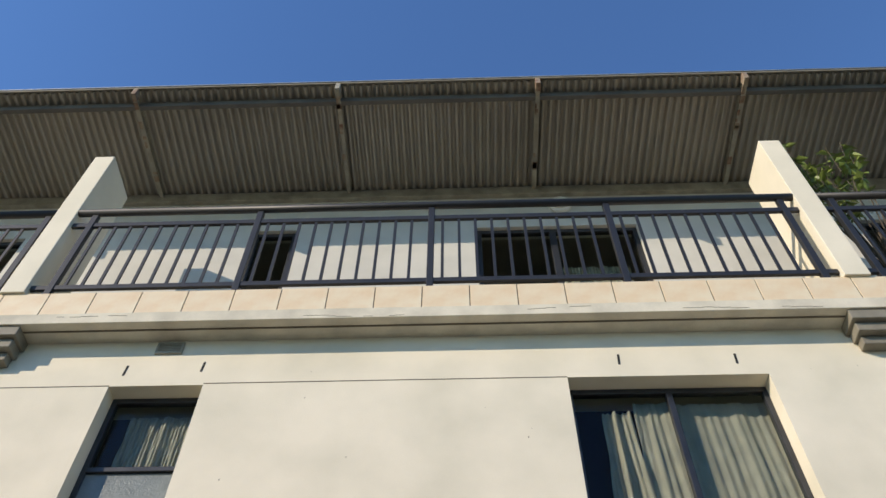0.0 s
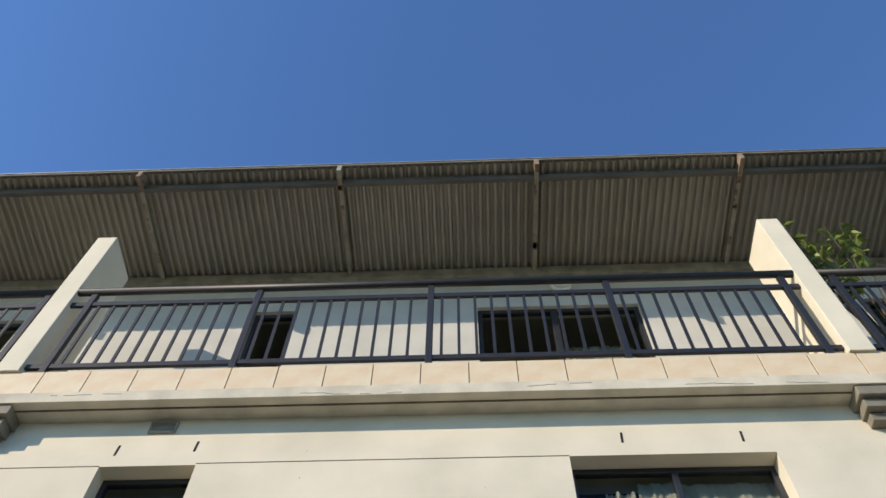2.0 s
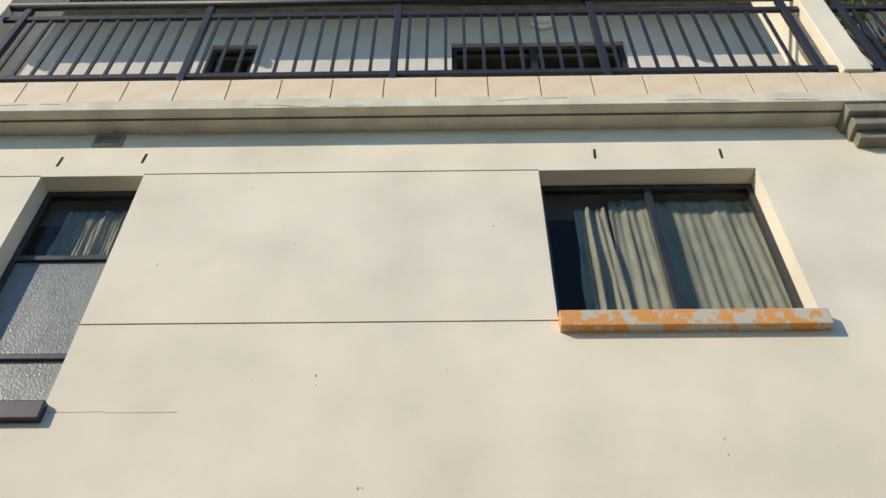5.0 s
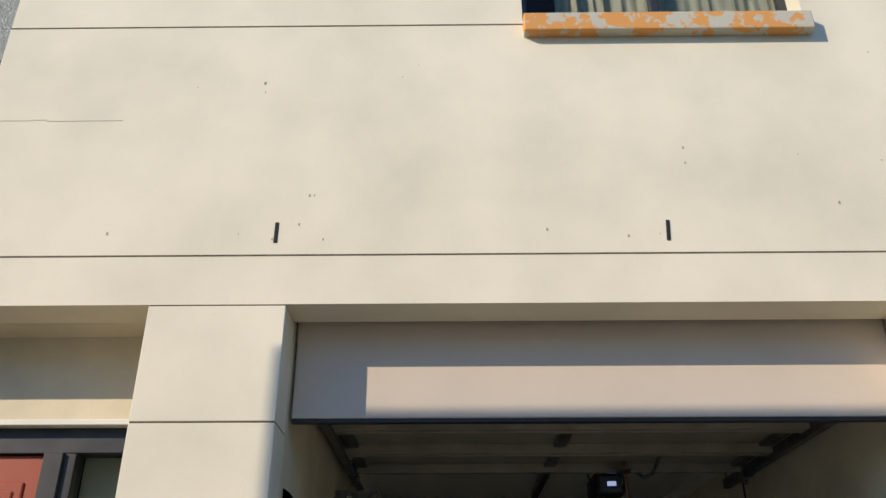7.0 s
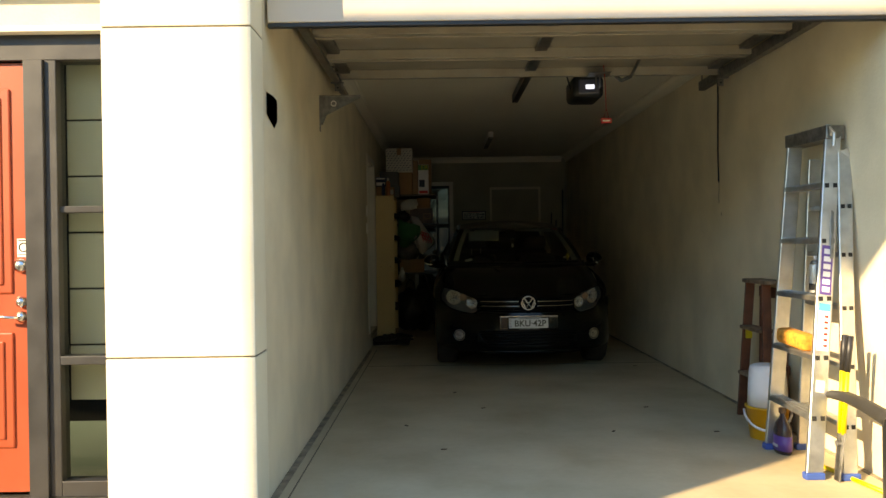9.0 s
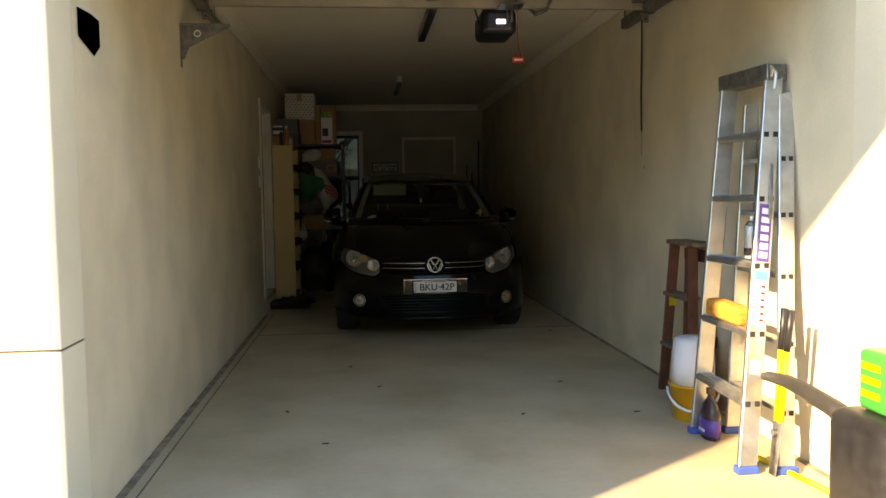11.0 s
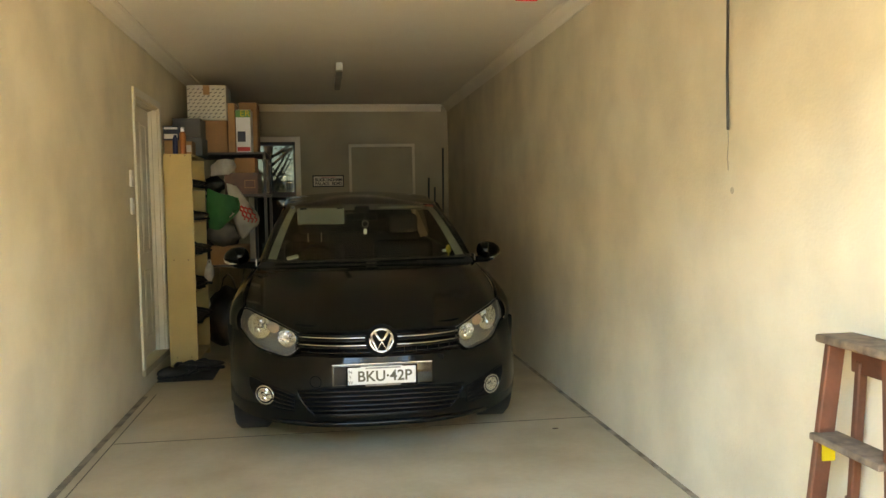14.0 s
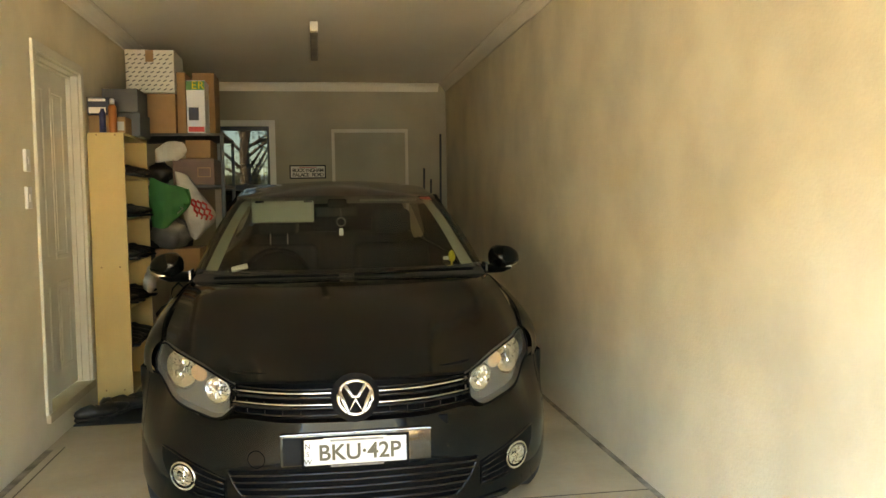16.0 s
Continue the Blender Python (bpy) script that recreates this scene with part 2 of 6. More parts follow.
# upper facade, with the two window openings and the shallow score lines
solid("wall_facade", wall_grid(-7.5, 8.5, LINTEL, 6.78, 0.0, 0.24, [WR, WL]), RENDER, "cream rendered facade wall above the garage", "wall")
solid("wall_facade_left", boxes((-7.5, -2.35, 0.0, 0.24, 0, LINTEL)), RENDER, "cream rendered wall beside the front door", "wall")
solid("wall_facade_right", boxes((GW, 8.5, 0.0, 0.24, 0, LINTEL)), RENDER, "cream rendered wall beside the garage opening", "wall")
pier = solid("wall_pier", bmesh.new(), RENDER, "cream rendered pier of large panels between door and garage", "pier")
for z0, z1 in ((0, 0.723), (0.731, 2.224), (2.232, 2.809)):
    part("panel", boxes((-0.68, 0, 0.0, 0.24, z0, z1), w=0.004), RENDER, pier)
part("joint", boxes((-0.676, -0.004, 0.006, 0.236, 0, LINTEL)), GROOVE, pier)


def score(x0, x1, z, name="trim_score_line"):
    solid(name, boxes((x0, x1, -0.003, 0.004, z - 0.0035, z + 0.0035)), GROOVE, "thin dark score line in the render", "joint")


score(-7.5, 8.5, 3.085)
score(-1.79, 1.25, 4.60)
score(-7.5, -2.587, 6.12)
score(-1.79, 1.25, 6.13)

# hairline cracks along the slab edge
rk_ = random.Random(21)
bm = bmesh.new()
for cx, cz, n_c, y_c in ((-1.0, 6.70, 12, -0.243), (0.9, 6.735, 9, -0.243), (2.3, 6.70, 14, -0.243), (-3.2, 6.745, 8, -0.243)):
    for k in range(n_c):
        nx, nz = cx + rk_.uniform(0.05, 0.10), min(6.775, max(6.675, cz + rk_.uniform(-0.012, 0.012)))
        if rk_.random() < 0.8:
            bm_box(bm, cx, nx, y_c + 0.0005, y_c + 0.006, min(cz, nz) - 0.0011, min(cz, nz) + 0.0011)
        cx, cz = nx, nz
solid("slab_cracks", bm, GROOVE, "thin dark cracks along the rendered slab edge", "wear", kind="stuff")

# weep slots in the render
slot = thing("weep_slot", "narrow dark vertical weep slot in the render", "weep hole", (-0.085, 0, 3.225), "weep slots")
# flat near-black plate in place of the slot's shaded depth
part("gap", boxes((-0.010, 0.010, -0.004, 0.01, -0.07, 0.05), w=0.003), DARK, slot)
for p in ((1.934, 0, 3.225), (-1.843, 0, 6.34), (-2.504, 0, 6.31), (1.708, 0, 6.335), (2.69, 0, 6.32)):
    copy_thing(slot, pose(*p, 0, 4))

# garage shell
bm = wall_grid(0.24, BACK, 0, 3.0, -0.24, 0.0, [(5.85, 6.71, 0.19, 2.24)])
for v in bm.verts:
    v.co = (v.co.y, v.co.x, v.co.z)
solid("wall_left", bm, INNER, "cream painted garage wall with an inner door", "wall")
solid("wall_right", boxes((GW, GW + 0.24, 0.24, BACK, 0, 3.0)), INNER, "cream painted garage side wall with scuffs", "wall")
solid("wall_back", wall_grid(-0.24, GW + 0.24, 0, 3.0, BACK, BACK + 0.2, [(0.47, 1.02, 0.05, 2.25), (1.76, 2.59, 0.05, 2.17)]), BACKW, "cream back wall of the garage, coloured darker for its shade", "wall")
solid("ceiling", boxes((-0.24, GW + 0.24, 0.34, BACK + 0.2, CEILING, 2.99)), CEIL, "off-white garage ceiling", "ceiling")


def cornice(name, a, b, out):
    """A coved cornice along a to b; out points into the room."""
    bm = bmesh.new()
    a, b, out = Vector(a), Vector(b), Vector(out)
    prof = [(0, -0.09), (0.012, -0.09), (0.02, -0.065), (0.04, -0.035), (0.068, -0.014), (0.09, -0.012), (0.09, 0), (0, 0)]
    ra = [bm.verts.new(a + out * u + Vector((0, 0, v))) for u, v in prof]
    rb = [bm.verts.new(b + out * u + Vector((0, 0, v))) for u, v in prof]
    for i in range(len(prof)):
        j = (i + 1) % len(prof)
        bm.faces.new((ra[i], ra[j], rb[j], rb[i]))
    bm.faces.new(ra)
    bm.faces.new(rb[::-1])
    solid(name, bm, CEIL, "coved off-white plaster cornice", "cornice")


cornice("trim_cornice_left", (0.002, 0.6, CEILING), (0.002, BACK, CEILING), (1, 0, 0))
cornice("trim_cornice_right", (GW - 0.002, 0.6, CEILING), (GW - 0.002, BACK, CEILING), (-1, 0, 0))
cornice("trim_cornice_back", (0.09, BACK - 0.002, CEILING), (GW - 0.09, BACK - 0.002, CEILING), (0, -1, 0))

# out of view: blocks added to cut skylight and cast shade, and near-black rooms behind the windows
# unseen block behind the camera, added to hold back low sky light
solid("wall_sky_blocker", boxes((-30, 32, -20.0, -15.0, 0, 6.6), w=0.02), RENDER, "unseen plain block added to cut the low skylight", "wall")
# unseen L-shaped slab, fitted to cast the shade edge on garage floor and wall
solid("wall_shade_caster", boxes((-7.405, -5.78, -5.55, -5.5, 0, 6.935), (-5.78, -3.0, -5.55, -5.5, 5.88, 6.935)), RENDER, "unseen slab added to cast shade into the garage", "wall")
# unseen room surfaces, near-black in place of real indoor shade
solid("wall_room", boxes((-7, 8, 2.6, 2.8, 3.0, 6.7), (-7, 8, 0.24, 2.8, 2.995, 3.05)), DARK, "room behind the upper windows, painted near-black for its shade", "wall")


# ---- windows ----
def curtain(x0, x1, z0, z1, y, folds, seed=1, lean=0.0, amp=0.03):
    rnd = random.Random(seed)
    bm = bmesh.new()
    nx, nz = folds * 14, 12
    wa = rnd.uniform(0.05, 0.08)
    rows = []
    for j in range(nz + 1):
        f = j / nz
        row = []
        for i in range(nx + 1):
            u = i / nx
            x = x0 + (x1 - x0) * u + lean * (1 - f) * (u - 0.5) + 0.006 * math.sin(i * 1.7 + j)
            row.append(bm.verts.new((x, y + amp * (math.sin((u + wa * math.sin(u * 7.3 + seed + 0.5 * f)) * folds * math.tau + 0.9 * f * math.sin(seed + u * 4)) * (0.55 + 0.45 * math.sin(u * 11 + seed * 1.7)) + 0.35 * math.sin(u * folds * 17.3 + seed + f)) * (0.6 + 0.5 * (1 - f)), z0 + (z1 - z0) * f)))
        rows.append(row)
    for a, b in zip(rows, rows[1:]):
        for i in range(nx):
            bm.faces.new((a[i], a[i + 1], b[i + 1], b[i]))
    bmesh.ops.solidify(bm, geom=bm.faces[:], thickness=0.002)
    return bm


def window(name, label, hole, bars_x, bars_z, glass_mat, y=0.15, sill=None):
    x0, x1, z0, z1 = hole
    w = thing(name, label, "window", kind="structure")
    fr = boxes((x0, x1, y, y + 0.06, z0, z0 + 0.04), (x0, x1, y, y + 0.06, z1 - 0.05, z1), (x0, x0 + 0.045, y, y + 0.06, z0 + 0.04, z1 - 0.05), (x1 - 0.045, x1, y, y + 0.06, z0 + 0.04, z1 - 0.05), w=0.004)
    part("window_frame", fr, FRAME, w)
    for bx in bars_x:
        part("mullion", boxes((bx - 0.025, bx + 0.025, y - 0.012, y + 0.05, z0 + 0.035, z1 - 0.045), w=0.004), FRAME, w)
    for bz in bars_z:
        part("transom", boxes((x0 + 0.04, x1 - 0.04, y - 0.012, y + 0.05, bz - 0.022, bz + 0.022), w=0.004), FRAME, w)
    p = part("pane", boxes((x0 + 0.03, x1 - 0.03, y + 0.022, y + 0.027, z0 + 0.03, z1 - 0.03)), glass_mat, w)
    p.visible_shadow = False
    return w


w1 = window("window_1", "dark framed sliding window with drawn curtains", WR, (2.09,), (), PANE)
part("track", boxes((WR[0], WR[1], 0.10, 0.15, WR[2], WR[2] + 0.03), w=0.003), FRAME, w1)
sill = solid("window_sill_1", boxes((1.25, 2.93, -0.07, 0.148, 4.498, 4.628), w=0.008), SILLPAINT, "weathered sill with orange paint flaking off", "window sill")
w2 = window("window_2", "narrow dark framed window with obscure panes", WL, (), (5.36, 4.46), PANE)
for a, b in ((4.03, 4.44), (4.485, 5.335)):
    part("obscure_pane", boxes((WL[0] + 0.045, WL[1] - 0.045, 0.165, 0.170, a, b)), OBSCURE, w2).visible_shadow = False
solid("window_sill_2", boxes((WL[0] - 0.02, WL[1] + 0.02, -0.05, 0.148, 3.86, 3.988), w=0.008), FRAME, "dark painted window sill", "window sill")
for nm, args, lab in (("curtain", (1.80, 2.10, 4.66, 6.05, 0.25, 2, 3, 0.12, 0.022), "off-white pleated curtain drawn behind the window"), ("curtain", (2.12, 2.90, 4.66, 6.05, 0.27, 4, 4, 0.05, 0.022), "off-white pleated curtain drawn behind the window"),
                      ("curtain", (1.53, 1.76, 4.66, 5.95, 0.255, 2, 9, 0.1, 0.05), "bunched patterned lace curtain behind the window"), ("curtain", (-2.42, -1.80, 5.30, 6.0, 0.27, 7, 5), "short white cafe curtain behind the window")):
    tagged(part(nm, curtain(*args), CURTAIN, None, lab, True), category="curtain", group="curtains")

# ---- balcony ----
BAL, RAILY = -0.24, -0.20
solid("balcony_slab", boxes((-7.5, 8.5, BAL, 1.0, 6.66, 6.79), w=0.006), SLABP, "stained rendered edge and soffit of the balcony slab", "balcony")
solid("trim_drip", boxes((-7.4, 8.4, -0.15, -0.135, 6.652, 6.662)), GROOVE, "drip groove under the slab", "joint")
bal = solid("balcony_floor", boxes((-7.5, 8.5, BAL + 0.02, 1.0, 6.79, 7.088)), RENDER, "upstand and floor of the balcony", "balcony")
solid("wall_balcony", wall_grid(-7.5, 8.5, 7.07, 10.64, 1.0, 1.2, [(0.594, 2.62, 7.12, 9.82), (-2.25, -1.70, 7.12, 9.85), (-6.6, -5.2, 7.12, 9.8), (5.4, 7.2, 7.12, 9.8)]), BALWALL, "pale rendered wall at the back of the balcony, greyed for its shade", "wall")
# upper room, its shade put in as near-black colour
solid("wall_upper_room", boxes((-7.5, 8.5, 3.2, 3.3, 7.0, 10.7), (-7.5, 8.5, 1.2, 3.2, 7.0, 7.08)), DARK, "room behind the balcony doors, painted near-black for its shade", "wall")


def fin(name, x0, x1):
    solid(name, boxes((x0, x1, -0.262, 0.32, 7.092, 9.62), w=0.008), RENDER, "tall white rendered fin wall dividing the balconies", "wall")
    c = thing("corbel", "stepped moulded corbel under the balcony divider", "corbel", ((x0 + x1) / 2, 0, 6.36), "corbels")
    for k, (d, h0, h1) in enumerate(((0.10, 0, 0.09), (0.17, 0.09, 0.19), (0.22, 0.19, 0.298))):
        part("step", boxes((-0.2 - 0.03 * k, 0.2 + 0.03 * k, -d, 0, h0, h1), w=0.008), TAUPE, c)


fin("wall_fin_left", -3.87, -3.64)
fin("wall_fin_right", 3.84, 4.08)


def railing(x0, x1, posts):
    r = thing("balcony_railing", "charcoal painted steel balcony railing with slim balusters", "railing", (0, 0, 7.09), "balcony railings")
    part("handrail", tube([(x0, RAILY - 0.02, 1.372), (x1, RAILY - 0.02, 1.372)], 0.042, 12), DARKRAIL, r, smooth=True)
    part("upper_rail", boxes((x0, x1, RAILY - 0.018, RAILY + 0.018, 1.125, 1.19), w=0.003), DARKRAIL, r)
    part("lower_rail", boxes((x0, x1, RAILY - 0.018, RAILY + 0.018, 0.085, 0.145), w=0.003), DARKRAIL, r)
    pm = mesh_of("post", boxes((-0.032, 0.032, -0.027, 0.027, 0, 1.345), w=0.004), DARKRAIL)
    bm_ = mesh_of("baluster", boxes((-0.014, 0.014, -0.010, 0.010, 0.135, 1.145)), DARKRAIL)
    for p in posts:
        o = new("post", pm)
        o.parent, o.location = r, (p, RAILY, 0)
    for a, b in zip(posts, posts[1:]):
        for i in range(1, 11):
            o = new("baluster", bm_)
            o.parent, o.location = r, (a + 0.115 + (b - a - 0.315) * (i - 1) / 9, RAILY, 0)


tm = mesh_of("tile", boxes((0.0045, 0.424, -0.012, 0, 0, 0.298), w=0.003), TILE)
for i in range(38):
    o = new("tile", tm)
    o.parent, o.location = bal, (-7.68 + 0.4285 * i, BAL + 0.018, 6.793)
solid("trim_tile_bed", boxes((-7.5, 8.5, BAL + 0.0115, BAL + 0.0195, 6.793, 7.086)), GROOVE, "dark mortar between the edge tiles", "joint")
railing(-3.64, 3.84, (-3.45, -1.70, 0.095, 1.905, 3.70))
railing(4.085, 8.4, (4.22, 6.0, 7.8))
railing(-7.4, -3.875, (-7.2, -5.6, -3.95))


def slider(name, x0, x1, z1, mid):
    w = thing(name, "dark framed glass balcony door", "door", kind="structure")
    part("door_frame", boxes((x0, x1, 1.05, 1.12, z1 - 0.06, z1), (x0, x0 + 0.06, 1.05, 1.12, 7.12, z1 - 0.06), (x1 - 0.06, x1, 1.05, 1.12, 7.12, z1 - 0.06), w=0.004), FRAME, w)
    for b in mid:
        part("stile", boxes((b - 0.04, b + 0.04, 1.04, 1.11, 7.12, z1 - 0.05), w=0.004), FRAME, w)
    part("pane", boxes((x0 + 0.05, x1 - 0.05, 1.08, 1.085, 7.12, z1 - 0.05)), PANE, w).visible_shadow = False


slider("door_2", 0.594, 2.62, 9.82, (1.55,))
slider("door_3", -2.25, -1.70, 9.85, ())
slider("door_4", -6.6, -5.2, 9.8, ())
slider("door_5", 5.4, 7.2, 9.8, ())
tagged(part("curtain", curtain(1.62, 2.5, 7.3, 9.4, 1.35, 8, 12), CURTAIN, None, "pale curtain behind the balcony door", True), category="curtain", group="curtains")
lamp = thing("wall_lamp", "round bulkhead lamp on the balcony wall", "lamp", (1.7, 0.99, 10.25))
part("base", lathe([(0.15, 0), (0.15, 0.03), (0.13, 0.05)], m=pose(0, 0, 0, 90)), WHITE, lamp, smooth=True)
part("diffuser", lathe([(0.12, 0.05), (0.11, 0.09), (0.06, 0.115), (0.01, 0.12)], m=pose(0, 0, 0, 90)), WHITE, lamp, smooth=True)

# ---- roof ----
roof = thing("roof", "corrugated steel roof over the balcony on steel rafters", "roof", kind="structure")
bm = bmesh.new()
n, x0, x1 = 2000, -9.0, 10.5
pa, pb = [], []
for i in range(n + 1):
    x = x0 + (x1 - x0) * i / n
    z = 0.030 * max(-1.0, min(1.0, 2.2 * math.sin(x / 0.1 * math.tau)))
    pa.append(bm.verts.new((x, -0.57, 10.752 + z)))
    pb.append(bm.verts.new((x, 1.6, 10.705 + z)))
for i in range(n):
    bm.faces.new((pa[i], pa[i + 1], pb[i + 1], pb[i]))
part("sheeting", bm, SHEETING, roof, smooth=True)
part("top_sheet", boxes((x0, x1, -0.58, 6, 10.785, 10.80)), SHEETING, roof)
# dark colour stands for the shadow along the sheet edge
part("fascia", boxes((x0, x1, -0.60, -0.582, 10.755, 10.782), w=0.003), TAUPE, roof, "sheet edge coloured dark for its shadow")
part("drip_edge", boxes((x0, x1, -0.612, -0.585, 10.785, 10.806), w=0.003), ALU, roof, "thin bright metal edge strip")
part("front_purlin", boxes((x0, x1, -0.42, -0.36, 10.615, 10.715), w=0.005), PURLIN, roof)
part("wall_plate", boxes((x0, x1, 0.93, 0.998, 10.50, 10.68), w=0.005), STEELPAINT, roof)
for i, rx in enumerate((-8.7, -6.2, -3.65, -1.10, 1.39, 3.94, 6.4, 8.9)):
    rf = part("rafter", boxes((rx - 0.026, rx + 0.026, -0.56, 0.925, 10.60, 10.615), (rx - 0.026, rx + 0.026, -0.56, 0.925, 10.70, 10.715), (rx - 0.008, rx + 0.008, -0.56, 0.925, 10.615, 10.70)), STEELPAINT, roof)
    part("rafter_end", boxes((rx - 0.03, rx + 0.03, -0.612, -0.50, 10.585, 10.735), w=0.006), RUSTY if i != 3 else STEELPAINT, roof, "rust-stained rafter end")
    rr = random.Random(i)
    for k in range(7):
        y = -0.50 + 1.1 * rr.random() ** (1.6 if i != 4 else 1.0)
        part("rust_patch", boxes((rx - 0.029, rx + rr.uniform(-0.01, 0.029), y, y + rr.uniform(0.03, 0.12), 10.597, 10.6155)), RUSTY, roof, "flaking rust on the rafter")

# balcony shrub behind the divider
LEAF = mat("green_leaf", (0.20, 0.26, 0.05), 0.5, var=0.25, scale=12, tint=(0.08, 0.14, 0.03), bump=0.1)
BARK = mat("thin_bark", (0.10, 0.08, 0.055), 0.85, var=0.2, scale=20)
shrub = thing("potted_shrub", "leafy green shrub growing on the next balcony", "plant", (4.62, 0.10, 7.09))
rnd = random.Random(4)
stems, leaves = bmesh.new(), bmesh.new()
for s in range(16):
    top = Vector((rnd.uniform(-0.42, 0.45), rnd.uniform(-0.2, 0.15), rnd.uniform(1.7, 2.95)))
    mid = top * 0.5 + Vector((rnd.uniform(-0.1, 0.1), 0, 0.2))
    tube([(0, 0, 0), mid, top], [0.014, 0.008, 0.004], 5, stems)
    for k in range(15):
        f = rnd.uniform(0.62, 1.02)
        base = mid.lerp(top, (f - 0.5) * 2) if f > 0.5 else Vector((0, 0, 0)).lerp(mid, f * 2)
        q = Euler((rnd.uniform(-1, 1), rnd.uniform(-1, 1), rnd.uniform(0, 6.28))).to_matrix().to_4x4()
        L, w = rnd.uniform(0.11, 0.18), rnd.uniform(0.032, 0.05)
        mm = Matrix.Translation(base) @ q
        vs = [leaves.verts.new(mm @ Vector(p)) for p in ((0, 0, 0), (L * 0.4, w, 0.008), (L, 0, -0.01), (L * 0.4, -w, 0.008), (L * 0.4, 0, -0.004))]
        for f3 in ((0, 4, 1), (1, 4, 2), (2, 4, 3), (3, 4, 0)):
            leaves.faces.new([vs[i] for i in f3])
part("pot", lathe([(0.16, 0), (0.2, 0.3), (0.22, 0.3), (0.22, 0.34), (0.19, 0.34), (0.18, 0.25)]), RUSTY, shrub, smooth=True)
part("stem", stems, BARK, shrub)
part("foliage", leaves, LEAF, shrub)

vent = thing("wall_vent", "small square brown vent in the facade", "vent", (-2.19, 0, 6.56))
part("frame", boxes((-0.12, 0.12, -0.02, 0, -0.07, -0.05), (-0.12, 0.12, -0.02, 0, 0.05, 0.07), (-0.12, -0.10, -0.02, 0, -0.05, 0.05), (0.10, 0.12, -0.02, 0, -0.05, 0.05), w=0.003), STEELPAINT, vent)
for k in range(5):
    part("slat", boxes((-0.10, 0.10, -0.014, -0.004, -0.045 + k * 0.02, -0.033 + k * 0.02)), STEELPAINT, vent)

# ---- porch and front door ----
DY = 0.50
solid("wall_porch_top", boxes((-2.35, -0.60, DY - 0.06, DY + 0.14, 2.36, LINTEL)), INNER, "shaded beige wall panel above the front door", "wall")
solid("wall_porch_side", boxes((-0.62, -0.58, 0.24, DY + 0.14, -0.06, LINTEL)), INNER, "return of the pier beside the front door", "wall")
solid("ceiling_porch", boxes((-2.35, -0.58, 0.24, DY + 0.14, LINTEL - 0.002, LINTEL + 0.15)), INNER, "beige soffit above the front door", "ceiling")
# white strip paints the sunlit edge at the foot of the panel
solid("trim_sunlit_head", boxes((-2.35, -0.62, DY - 0.07, DY, 2.33, 2.36), w=0.004), WHITE, "strip above the front door frame, painted pale for a sunlit edge", "trim")
fd = thing("front_door", "closed terracotta red panelled front door in a charcoal frame", "door", (0, DY, 0), kind="structure")
part("door_frame", boxes((-2.35, -0.62, 0, 0.12, 2.20, 2.33), (-1.28, -1.18, -0.02, 0.12, -0.05, 2.20), (-1.18, -1.12, 0.0, 0.1, -0.05, 2.20), (-1.12, -0.62, 0, 0.1, -0.05, 0.03), (-1.12, -0.62, 0, 0.1, 0.63, 0.675), (-1.12, -0.62, 0.02, 0.1, 1.415, 1.45), w=0.004), FRAME, fd)
part("sill", boxes((-2.2, -0.62, -0.06, 0.12, -0.058, -0.052)), GALV, fd)
leaf = part("door_leaf", boxes((-2.15, -1.28, 0.03, 0.075, -0.03, 2.195), w=0.003), REDDOOR, fd)
for a, b in ((0.20, 0.80), (1.0, 2.06)):
    for p, q in ((-2.06, -1.76), (-1.67, -1.37)):
        pn = part("door_panel", boxes((p, q, 0.020, 0.04, a, b), w=0.009), REDDOOR, leaf)
        part("raised_field", boxes((p + 0.045, q - 0.045, 0.012, 0.03, a + 0.045, b - 0.045), w=0.008), REDDOOR, pn)
CHROME = mat("polished_metal", (0.70, 0.70, 0.68), 0.18, metal=1.0, var=0.05, scale=20, bump=0.0)
for z, r in ((1.145, 0.036), (0.957, 0.031), (0.88, 0.030)):
    part("lock", lathe([(r, 0), (r, 0.012), (r * 0.7, 0.022), (r * 0.5, 0.03)], 20, pose(-1.325, 0.028, z, 90)), CHROME, leaf, "round chrome lock", True)
part("lever_handle", tube([(-1.325, 0.01, 0.88), (-1.325, -0.03, 0.88), (-1.36, -0.04, 0.882), (-1.45, -0.04, 0.892)], 0.008, 8), CHROME, leaf, "chrome lever handle", True)
stk = thing("door_sticker", "small white notice sticker on the front door", "sticker", (-1.31, DY + 0.0285, 1.24))
part("paper", boxes((-0.036, 0.028, -0.001, 0.0012, -0.05, 0.045)), WHITE, stk)
part("sign_ring", tube([(-0.004 + 0.022 * math.cos(a), -0.002, 0.022 * math.sin(a)) for a in [k * math.tau / 20 for k in range(20)]], 0.003, 4, closed=True), DARK, stk)
part("text_bar", boxes((-0.03, 0.022, -0.002, -0.001, 0.032, 0.038)), DARK, stk)
part("text_bar", boxes((-0.03, 0.022, -0.002, -0.001, -0.04, -0.036)), DARK, stk)
for a, b in ((0.03, 0.63), (0.675, 1.415), (1.45, 2.20)):
    part("side_pane", boxes((-1.12, -0.62, 0.05, 0.053, a, b)), PANE, fd).visible_shadow = False
bl = thing("sidelight_blind", "pale slatted blind behind the sidelight", "blind", (0, DY + 0.16, 0))
